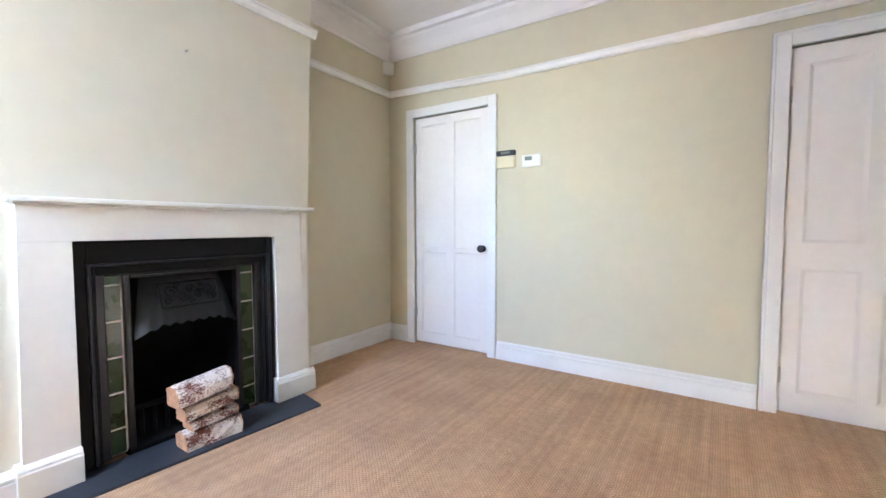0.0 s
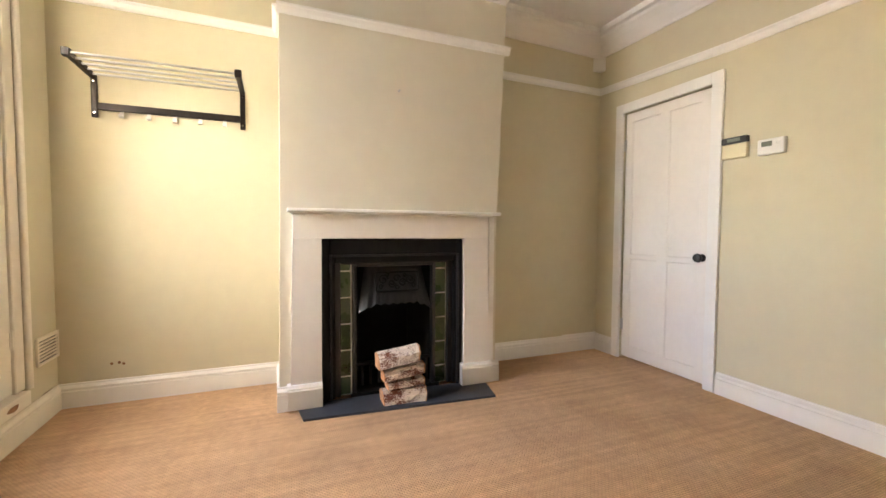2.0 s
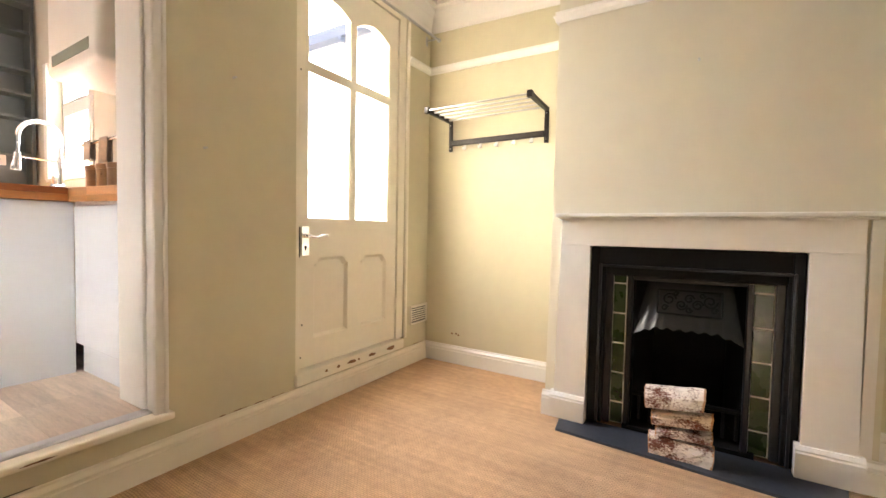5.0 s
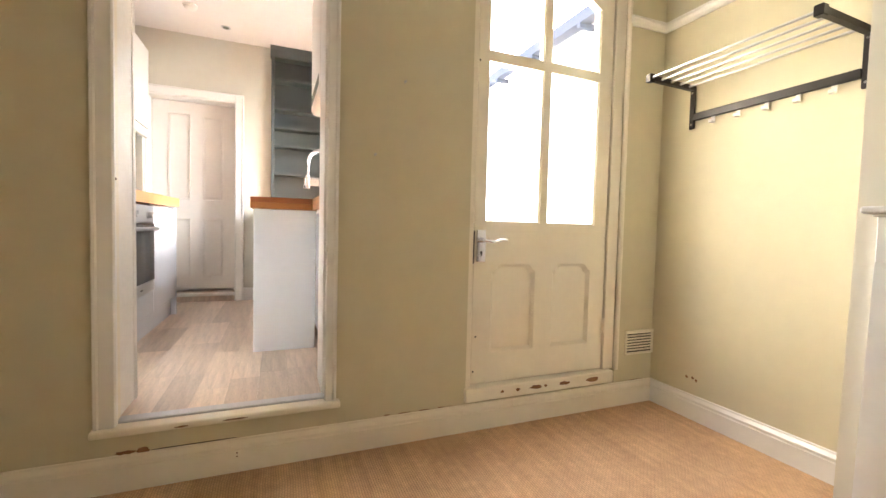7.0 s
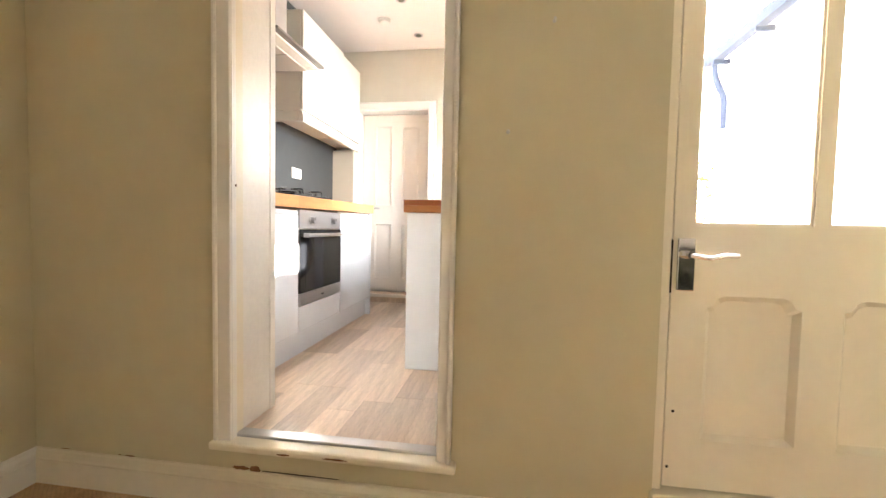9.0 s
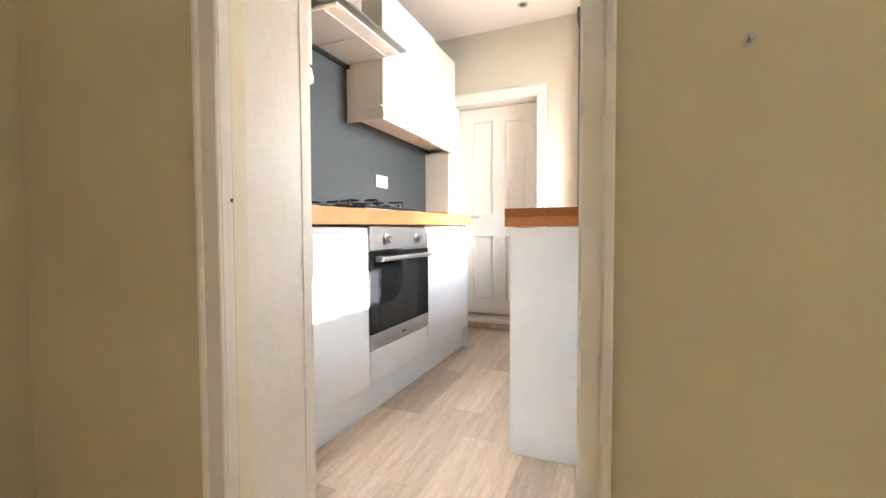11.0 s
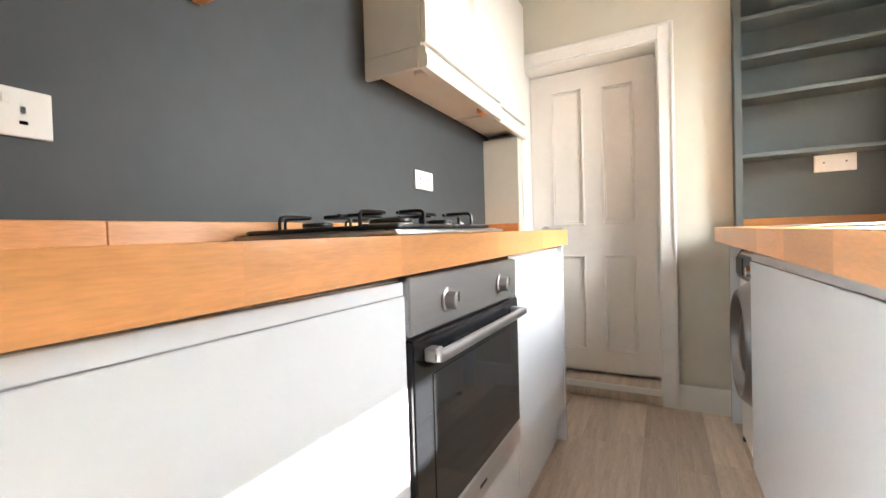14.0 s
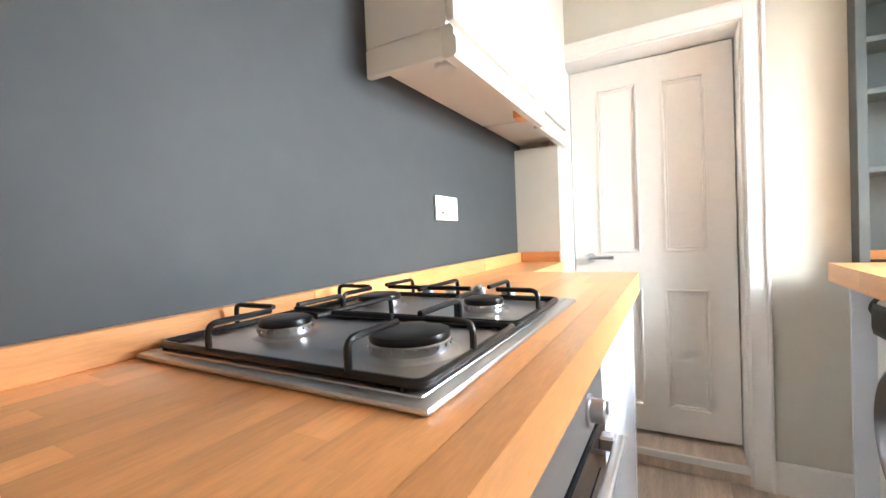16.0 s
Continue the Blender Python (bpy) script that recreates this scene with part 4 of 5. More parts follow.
# window over the sink
window_1 = thing("window_1", (KW, -2.94, WZ0), "white framed casement window with a fanlight above", "window", kind="structure")
WX = KW - 0.075
bm = fresh()
for a, b in ((WY0, WY0 + 0.045), (WY1 - 0.045, WY1)):
    box(bm, WX - 0.06, WX, a, b, WZ0, WZ1, 0.004)
for c, d in ((WZ0, WZ0 + 0.05), (1.868, 1.892), (WZ1 - 0.04, WZ1)):
    box(bm, WX - 0.06, WX, WY0 + 0.045, WY1 - 0.045, c, d, 0.004)
part("window_frame", bm, WHITE, window_1)
for c, d, name, rim in ((WZ0 + 0.05, 1.868, "casement", 0.034), (1.892, WZ1 - 0.04, "fanlight", 0.010)):
    bm = fresh()
    a, b = WY0 + 0.047, WY1 - 0.047
    for p, q, r, s in ((a, a + rim, c, d), (b - rim, b, c, d), (a + rim, b - rim, c, c + rim), (a + rim, b - rim, d - (0.075 if name == "casement" else rim), d)):
        box(bm, WX - 0.03, WX + 0.010, p, q, r, s, 0.003)
    sash = part(name, bm, WHITE, window_1)
    pane = part("pane", box(fresh(), WX - 0.012, WX - 0.007, a + rim - 0.004, b - rim + 0.004, c + rim - 0.004, d - 0.008), GLASS, sash, "clear window glass")
    pane.visible_shadow = False
    if name == "casement":
        bm = box(fresh(), WX + 0.010, WX + 0.020, -2.97, -2.91, c + 0.010, c + 0.026, 0.003)
        tube(bm, rounded([(WX + 0.018, -2.94, c + 0.018), (WX + 0.036, -2.94, c + 0.022), (WX + 0.042, -2.85, c + 0.028)], 0.01), 0.007, 8)
        part("window_handle", bm, STEEL, sash, "metal casement handle", True)
part("window_sill", box(fresh(), WX, KW + 0.03, WY0 - 0.01, WY1 + 0.01, WZ0 - 0.022, WZ0 + 0.004, 0.005, 2), WHITE, window_1)
bm = fresh()
for a, b in ((WY0 - 0.075, WY0 - 0.002), (WY1 + 0.002, WY1 + 0.05)):
    box(bm, KW, KW + 0.018, a, b, WZ0, WZ1 + 0.05, 0.005)
part("window_casing", bm, WHITE, window_1)

# ---- east run of units ----
UF = 0.46
GAP = 0.0035


SLOPE = 0.0168


def base_unit(y0, y1, label, x0=UF, x1=KE, way=1, split=False):
    """A floor unit whose plain door faces -x (way 1) or +x (way -1), with a finger rail over the door."""
    ob = thing("base_cabinet", ((x0 + x1) / 2, (y0 + y1) / 2, KF), label, "cabinet", "white kitchen base units")
    back = x0 + way * 0.021
    top = 1.087 + SLOPE * (-1.2 - y1) if way == 1 else 1.075
    part("body", box(fresh(), back, x1 - way * 0.002, y0 + 0.001, y1 - 0.001, 0.375, top), UNITM, ob)
    part("finger_rail", box(fresh(), x0 + way * 0.003, back, y0 + GAP, y1 - GAP, 1.060, 1.084, 0.0015), STEEL if way == -1 else UNIT, ob)
    part("door", box(fresh(), x0, back - way * 0.001, y0 + GAP, y1 - GAP, 0.38, 1.059, 0.0015), UNIT, ob)
    return ob


base_unit(-1.752, -1.115, "white gloss base cabinet with a plain handleless door")
base_unit(-3.03, -2.362, "white gloss base cabinet with a plain handleless door beside the oven")
solid("end_panel", box(fresh(), UF - 0.002, KE, -3.052, -3.032, KF, 1.116, 0.0015), UNIT, "white gloss end panel closing the run of units", "panel")
solid("plinth", box(fresh(), 0.497, 0.515, -3.030, -1.115, KF, 0.374), UNIT, "white plinth board under the base units", "plinth")

oven = thing("oven", (0.75, -2.056, 0.38), "built-in stainless steel electric oven with dark glass door", "oven")
OY0, OY1 = -2.357, -1.756
part("housing", box(fresh(), UF + 0.022, KE - 0.01, OY0, OY1, 0.38, 1.085), UNITM, oven)
part("lower_panel", box(fresh(), UF, UF + 0.02, OY0, OY1, 0.38, 0.526, 0.002), UNIT, oven, "white panel under the oven")
ctl = part("control_panel", box(fresh(), UF - 0.004, UF + 0.02, OY0, OY1, 0.982, 1.092, 0.003), STEEL, oven)
for y in (-1.90, -2.215):
    bm = lathe(fresh(), (UF - 0.004, y, 1.032), (-1, 0, 0), [(0, 0.026), (0.004, 0.026), (0.006, 0.020), (0.026, 0.019), (0.028, 0.017)], 28)
    box(bm, UF - 0.036, UF - 0.031, y - 0.003, y + 0.003, 1.030, 1.050)
    part("knob", bm, STEEL, ctl, "round steel control knob", True)
door = part("door", box(fresh(), UF - 0.008, UF + 0.018, OY0 + 0.002, OY1 - 0.002, 0.603, 0.976, 0.003), OVENGLASS, oven, "dark reflective glass oven door")
part("door_window", box(fresh(), UF - 0.0095, UF - 0.008, OY0 + 0.07, OY1 - 0.07, 0.635, 0.90), material("oven_inner_window", (0.02, 0.021, 0.024), 0.05), door)
trim = part("door_trim", box(fresh(), UF - 0.009, UF + 0.018, OY0 + 0.002, OY1 - 0.002, 0.530, 0.601, 0.003), STEEL, oven)
part("maker_mark", box(fresh(), UF - 0.0100, UF - 0.009, -2.075, -2.035, 0.560, 0.568), BLACK, trim)
bm = fresh()
box(bm, UF - 0.050, UF - 0.030, OY0 + 0.035, OY1 - 0.035, 0.932, 0.954, 0.008, 3)
for y in (OY0 + 0.055, OY1 - 0.055):
    box(bm, UF - 0.035, UF - 0.006, y - 0.016, y + 0.016, 0.930, 0.956, 0.004)
part("door_handle", bm, STEEL, oven, "brushed steel bar handle")

# butcher-block worktops: staves on a core
WT0, WT1 = 1.101, 1.168


def stave_mesh(long, wide, thick, axis):
    bm = fresh()
    if axis == "y":
        box(bm, 0, wide - 0.0002, 0, long - 0.0002, 0, thick)
    else:
        box(bm, 0, long - 0.0002, 0, wide - 0.0002, 0, thick)
    me = bpy.data.meshes.new("stave")
    bm.to_mesh(me)
    bm.free()
    return me


def staves(parent, x0, x1, y0, y1, z0, z1, axis, mat, seed, wide=0.042):
    """Fills a slab with end-jointed staves along an axis."""
    rnd = random.Random(seed)
    meshes = {}
    across = (x1 - x0) if axis == "y" else (y1 - y0)
    along = (y1 - y0) if axis == "y" else (x1 - x0)
    rows = max(1, round(across / wide))
    w = across / rows
    for r in range(rows):
        at = 0.0
        while at < along - 0.001:
            long = rnd.choice((0.22, 0.29, 0.36, 0.45))
            if at == 0.0:
                long = rnd.choice((0.12, 0.22, 0.3))
            long = min(long, along - at)
            if along - at - long < 0.06:
                long = along - at
            key = (round(long, 3), round(w, 4), round(z1 - z0, 4), axis, mat.name)
            if key not in meshes:
                meshes[key] = stave_mesh(long, w, z1 - z0, axis)
                meshes[key].materials.append(mat)
            ob = new("stave", meshes[key])
            place = (x0 + r * w, y0 + at, z0) if axis == "y" else (x0 + at, y0 + r * w, z0)
            ob.parent = parent
            ob.matrix_parent_inverse = world_of(parent).inverted()
            ob.matrix_basis = Matrix.Translation(place)
            at += long


worktop_1 = thing("worktop", (0.73, -2.08, WT0), "oiled wooden block worktop along the slate-blue wall", "worktop")
part("core", box(fresh(), 0.48, KE - 0.002, -3.03, -1.116, WT0 + 0.001, WT1 - 0.036), OAK, worktop_1)
part("wall_end", box(fresh(), 0.80, KE - 0.002, -3.543, -3.046, WT0 + 0.001, WT1, 0.002), OAK, worktop_1)
worktop_2 = thing("worktop", (-0.5, -2.4, WT0), "oiled wooden block worktop on the sink side", "worktop")
bm = box(fresh(), KW + 0.003, -0.21, -3.55, -1.713, WT0 + 0.001, WT1 - 0.0365)
box(bm, KW + 0.003, -0.531, -1.7125, -1.116, WT0 + 0.001, WT1 - 0.0365)
part("core", bm, OAK, worktop_2)

upstand = thing("upstand", (KE - 0.01, -2.3, WT1), "thin oiled wooden upstand along the slate-blue wall", "upstand")
at = -1.115
for k, long in enumerate((0.43, 0.61, 0.37, 0.55, 0.47)):
    low = max(at - long, -3.545)
    part("stave", box(fresh(), KE - 0.022, KE - 0.001, low, at - 0.0006, WT1, WT1 + 0.05, 0.002), OAK, upstand)
    at = low
solid("upstand", box(fresh(), 0.812, KE - 0.024, -3.544, -3.524, WT1, WT1 + 0.05, 0.003), OAKX, "short oiled wooden upstand against the nib wall", "upstand")
solid("upstand", box(fresh(), -0.84, -0.285, -3.705, -3.69, WT1, WT1 + 0.035, 0.003), OAKX, "thin wooden upstand below the shelves", "upstand")

# gas hob
hob = thing("gas_hob", (0.755, -2.115, WT1), "stainless steel four-burner gas hob with black pan supports", "hob")
HX0, HX1, HY0, HY1 = 0.510, 1.005, -2.412, -1.807
bm = box(fresh(), HX0, HX1, HY0, HY1, WT1, WT1 + 0.010, 0.006, 2)
box(bm, HX0 + 0.016, HX1 - 0.016, HY0 + 0.016, HY1 - 0.016, WT1 + 0.005, WT1 + 0.013, 0.005, 2)
plate = part("plate", bm, STEEL, hob, "", True)
T = WT1 + 0.013
for bx, by, r in ((0.620, -1.945, 0.052), (0.862, -1.955, 0.040), (0.632, -2.205, 0.036), (0.872, -2.205, 0.046)):
    bm = lathe(fresh(), (bx, by, T - 0.003), (0, 0, 1), [(0, r * 1.32), (0.003, r * 1.25), (0.006, r * 1.05), (0.007, r), (0.018, r), (0.020, r * 0.96)], 32)
    for k in range(22):
        a = 2 * math.pi * k / 22
        cyl(bm, (bx + r * 0.985 * math.cos(a), by + r * 0.985 * math.sin(a), T + 0.012), (math.cos(a), math.sin(a), 0), 0.0022, 0.0022, 0.003, 5)
    ring = part("burner", bm, STEEL, hob, "ribbed steel gas burner", True)
    bm = lathe(fresh(), (bx, by, T + 0.017), (0, 0, 1), [(0, r * 0.98), (0.005, r), (0.009, r * 0.97), (0.011, r * 0.86), (0.0115, r * 0.4)], 32)
    part("burner_cap", bm, ENAMEL, ring, "black enamel burner cap", True)


def pan_support(y0, y1, burners):
    bm = fresh()
    a, b, z = HX0 + 0.021, HX1 - 0.021, T + 0.006
    r = 0.0043
    tube(bm, rounded([(a + 0.03, y0, z), (a, y0, z), (a, y1, z), (b, y1, z), (b, y0, z), (a + 0.03, y0, z)], 0.016), 0.0056, 8)
    for x in (a + 0.02, b - 0.02):
        for y in (y0, y1):
            cyl(bm, (x, y, T - 0.001), (0, 0, 1), 0.006, 0.006, 0.006, 10)
    support = part("pan_support", bm, ENAMEL, hob, "black enamelled pan support", True)
    top = T + 0.042
    for bx, by, near in burners:
        for dx, dy in ((1, 0), (-1, 0), (0, 1), (0, -1)):
            reach = 0.026
            if dx:
                edge = a if dx < 0 else b
                if (dx < 0) != (bx < 0.75):
                    edge = 0.752
                p0 = (edge, by, z) if edge != 0.752 else None
                pts = [(edge, by, z), (edge, by, top), (bx + dx * reach, by, top)] if p0 else [(bx + dx * 0.09, by, z), (bx + dx * 0.09, by, top), (bx + dx * reach, by, top)]
            else:
                edge = y0 if dy < 0 else y1
                pts = [(bx, edge, z), (bx, edge, top), (bx, by + dy * reach, top)]
            if dx and edge == 0.752:
                pts = [(0.752, by, top), (bx + dx * reach, by, top)]
            if len(pts) == 3:
                pts = rounded(pts, 0.014)
            part("prong", tube(fresh(), pts, r, 8), ENAMEL, support, "", True)
    part("prong", tube(fresh(), rounded([(0.752, y0, z), (0.752, y0, top), (0.752, burners[0][1] + 0.03, top)], 0.012), r, 8), ENAMEL, support, "", True)


pan_support(-2.085, HY1 - 0.024, ((0.620, -1.945, 1), (0.862, -1.955, 1)))
pan_support(-2.335, -2.097, ((0.632, -2.205, 1), (0.872, -2.205, 1)))
for x in (0.647, 0.717, 0.787, 0.855):
    bm = lathe(fresh(), (x, -2.372, T - 0.002), (0, 0, 1), [(0, 0.021), (0.004, 0.020), (0.006, 0.016), (0.022, 0.0145), (0.024, 0.012)], 22)
    box(bm, x - 0.003, x + 0.003, -2.386, -2.358, T + 0.02, T + 0.026, 0.001)
    part("knob", bm, STEEL, hob, "round steel hob knob", True)

# wall units and hood
CX = 0.765


def wall_unit(y0, y1, front, label, near_end=True):
    ob = thing("wall_cabinet", (0.9, (y0 + y1) / 2, 1.75), label, "cabinet", "white kitchen wall units")
    part("body", box(fresh(), front + 0.022, KE - 0.001, y0, y1, 1.835, 2.55, 0.001), UNITM, ob)
    part("door", box(fresh(), front, front + 0.02, y0 + 0.002, y1 - 0.002, 1.842, 2.548, 0.002), UNITM, ob)
    bm = run(fresh(), (front + 0.03, y0, 1.755), (front + 0.03, y1, 1.755), (-1, 0, 0), [(0, 0), (0.026, 0), (0.034, 0.008), (0.034, 0.045), (0.028, 0.050), (0.028, 0.066), (0.02, 0.078), (0, 0.078)])
    pel = part("pelmet", bm, UNITM, ob, "cream pelmet with a moulded edge")
    if near_end:
        part("pelmet_return", box(fresh(), front + 0.03, KE - 0.001, y1 - 0.016, y1 + 0.004, 1.757, 1.832, 0.003), UNITM, ob)
    part("underside", box(fresh(), front + 0.03, KE - 0.001, y0, y1 - 0.018, 1.80, 1.8345), UNITM, ob)
    return ob


w1 = wall_unit(-3.16, -2.392, CX, "cream-white wall cabinet beside the cooker hood")
w2 = wall_unit(-3.63, -3.163, CX + 0.016, "narrow cream-white wall cabinet by the back door", False)
w3 = wall_unit(-1.765, -1.13, CX, "cream-white wall cabinet near the doorway", False)
part("pelmet_return", box(fresh(), CX + 0.03, KE - 0.001, -1.769, -1.749, 1.757, 1.832, 0.003), UNITM, w3)
part("light_fitting", lathe(fresh(), (0.86, -2.52, 1.80), (0, 0, -1), [(0, 0.030), (0.012, 0.030), (0.016, 0.026), (0.017, 0.015)], 22), PLASTIC, w1, "round under-cabinet light", True)
part("timber_block", box(fresh(), 0.81, 0.85, -3.10, -3.03, 1.772, 1.80), OAK, w1, "small orange wood block")
part("timber_batten", box(fresh(), 0.795, KE - 0.002, -1.766, -1.742, 1.734, 1.7565, 0.002), OAK, w3, "orange wood batten")
part("cable", tube(fresh(), rounded([(0.86, -2.50, 1.80), (0.84, -2.44, 1.785), (0.92, -2.43, 1.795)], 0.02), 0.003, 6), PLASTIC, w1, "", True)

hood_1 = thing("cooker_hood", (0.85, -2.08, 2.1), "stainless steel chimney cooker hood with a flat glass canopy", "cooker hood")
bm = fresh()
prism(bm, [(0.60, -1.772, 2.118), (KE - 0.001, -1.772, 2.118), (KE - 0.001, -1.772, 2.16), (0.66, -1.772, 2.15), (0.60, -1.772, 2.13)], (0, -0.001, 0), (0, -0.616, 0))
part("canopy", bm, material("dull_steel", (0.30, 0.29, 0.28), 0.42, metal=0.9, vary=0.08, scale=8), hood_1)
under = part("underside", box(fresh(), 0.64, KE - 0.004, -2.375, -1.785, 2.106, 2.118, 0.002), UNITM, hood_1, "pale filter tray")
for ya, yb in ((-2.365, -2.085), (-2.075, -1.795)):
    part("filter", box(fresh(), 0.72, KE - 0.03, ya, yb, 2.100, 2.107, 0.002), material("aluminium_filter", (0.6, 0.58, 0.54), 0.5, metal=0.4), under)
for ya in (-2.34, -1.83):
    part("hood_lamp", cyl(fresh(), (0.68, ya, 2.106), (0, 0, -1), 0.025, 0.025, 0.004, 20), PLASTIC, under)
part("rear_strip", box(fresh(), KE - 0.028, KE - 0.001, -2.388, -1.772, 2.085, 2.118), BLACK, hood_1, "dark strip at the wall")
part("chimney", box(fresh(), 0.79, KE - 0.001, -2.21, -1.95, 2.16, KC - 0.002, 0.002), STEEL, hood_1)


def socket(y0, y1, z0, z1, x, label):
    ob = thing("wall_socket", (x, (y0 + y1) / 2, z0), label, "socket", "white double sockets")
    plate = part("plate", box(fresh(), x - 0.009, x, y0, y1, z0, z1, 0.003, 2), PLASTIC, ob)
    for c in (y0 + (y1 - y0) * 0.27, y0 + (y1 - y0) * 0.73):
        for dy, dz, w, h in ((0, 0.013, 0.0032, 0.0055), (-0.012, -0.009, 0.0055, 0.003), (0.012, -0.009, 0.0055, 0.003)):
            part("pin_hole", box(fresh(), x - 0.0098, x - 0.0085, c - w, c + w, (z0 + z1) / 2 - 0.008 + dz - h, (z0 + z1) / 2 - 0.008 + dz + h), BLACK, plate)
    for c in (y0 + (y1 - y0) * 0.42, y0 + (y1 - y0) * 0.58):
        part("switch", box(fresh(), x - 0.012, x - 0.0085, c - 0.005, c + 0.005, z1 - 0.030, z1 - 0.012, 0.001), PLASTIC, plate)
    return ob


socket(-2.874, -2.718, 1.390, 1.475, KE, "white double wall socket on slate-blue paint")
socket(-1.476, -1.33, 1.353, 1.436, KE, "white double wall socket above the worktop")

# ---- shelves in the alcove ----
bookshelf = thing("alcove_shelves", (-0.57, -3.62, WT1), "grey-blue painted built-in shelves standing empty", "shelf unit")
SB, SFR = -3.72, -3.565
part("back", box(fresh(), -0.868, -0.282, SB - 0.006, SB, WT1, 2.80), SHELF, bookshelf)
part("side", box(fresh(), -0.285, -0.255, SB, SFR, WT1 + 0.001, 2.70, 0.002), SHELF, bookshelf)
part("side", box(fresh(), -0.872, -0.848, SB, SFR, WT1 + 0.001, 2.70, 0.002), SHELF, bookshelf)
for z in (1.503, 1.782, 1.966, 2.150, 2.44):
    part("shelf", box(fresh(), -0.847, -0.286, SB, SFR - 0.006, z, z + 0.020, 0.002), SHELF, bookshelf)
bm = run(fresh(), (-0.872, SFR - 0.002, 2.66), (-0.245, SFR - 0.002, 2.66), (0, 1, 0), [(-0.12, 0), (0.004, 0), (0.008, 0.02), (0.008, 0.07), (0.03, 0.12), (0.034, 0.155), (-0.12, 0.155)])
part("crown_moulding", bm, SHELF, bookshelf)
sock = thing("wall_socket", (-0.657, SB, 1.424), "white double socket low on the shelf back", "socket", "white double sockets")
plate = part("plate", box(fresh(), -0.733, -0.581, SB, SB + 0.009, 1.424, 1.510, 0.003, 2), PLASTIC, sock)
for c in (-0.697, -0.617):
    part("screw", cyl(fresh(), (c, SB + 0.009, 1.467), (0, 1, 0), 0.004, 0.004, 0.0012, 10), BLACK, plate)

# ---- west run of units ----
WF = -0.192
base_unit(-2.795, -1.725, "white gloss base cabinet under the sink worktop", WF, KW + 0.002, -1)
solid("end_panel", box(fresh(), -0.535, WF + 0.006, -1.722, -1.702, KF, 1.078, 0.0015), UNIT, "white gloss end panel of the sink units", "panel")
solid("plinth", box(fresh(), WF - 0.05, WF - 0.035, -2.795, -1.725, KF, 0.374), UNIT, "white plinth board under the sink units", "plinth")
base_unit(-1.700, -1.117, "narrow white gloss base cabinet by the doorway", -0.535, KW + 0.002, -1)
solid("plinth", box(fresh(), -0.58, -0.565, -1.700, -1.117, KF, 0.374), UNIT, "white plinth board by the doorway", "plinth")

washer = thing("washing_machine", (-0.5, -3.1, KF), "white front-loading washing machine with a chrome-rimmed door", "washing machine")
MX = -0.245
body = part("body", box(fresh(), KW + 0.05, MX, -3.40, -2.80, KF + 0.012, 1.068, 0.012, 2), PLASTIC, washer, "", True)
for y in (-3.36, -2.84):
    for x in (-0.80, -0.26):
        part("foot", cyl(fresh(), (x, y, KF), (0, 0, 1), 0.02, 0.018, 0.014, 14), BLACK, washer)
panel = part("control_panel", box(fresh(), MX, MX + 0.012, -3.39, -2.81, 0.955, 1.058, 0.006, 2), material("dark_control_panel", (0.035, 0.035, 0.038), 0.35), washer, "dark grey control panel")
part("programme_knob", lathe(fresh(), (MX + 0.012, -3.02, 1.005), (1, 0, 0), [(0, 0.028), (0.004, 0.028), (0.006, 0.022), (0.022, 0.02), (0.024, 0.016)], 26), CHROME, panel, "", True)
part("drawer", box(fresh(), MX + 0.012, MX + 0.017, -3.38, -3.22, 0.972, 1.046, 0.003), BLACK, panel)
part("hose", tube(fresh(), rounded([(MX - 0.03, -3.42, 0.98), (MX - 0.005, -3.46, 1.03), (MX - 0.02, -3.43, 1.075), (MX - 0.06, -3.36, 1.082)], 0.02), 0.010, 8), BLACK, washer, "black hose behind the machine", True)
DYC, DZ = -3.03, 0.735
bm = fresh()
m = [(0.0, 0.238), (0.014, 0.236), (0.052, 0.205), (0.060, 0.198), (0.062, 0.190), (0.054, 0.180), (0.022, 0.170), (0.0, 0.168)]
seg = 56
rings = [[bm.verts.new((MX + h, DYC + r * math.cos(2 * math.pi * i / seg), DZ + r * math.sin(2 * math.pi * i / seg))) for i in range(seg)] for h, r in m]
for a, b in zip(rings, rings[1:]):
    for i in range(seg):
        j = (i + 1) % seg
        bm.faces.new((a[i], a[j], b[j], b[i]))
door = part("door_ring", bm, material("satin_grey_ring", (0.19, 0.18, 0.175), 0.28, metal=0.85), washer, "satin grey bulging door ring", True)
bm = lathe(fresh(), (MX - 0.002, DYC, DZ), (1, 0, 0), [(0, 0.170), (0.020, 0.168), (0.040, 0.14), (0.050, 0.09), (0.054, 0.03)], 40)
part("door_glass", bm, OVENGLASS, door, "dark bulging door glass", True)
solid("filler_panel", box(fresh(), -0.60, -0.225, -3.56, -3.545, KF, 1.088), UNIT, "white filler panel beside the washing machine", "panel")

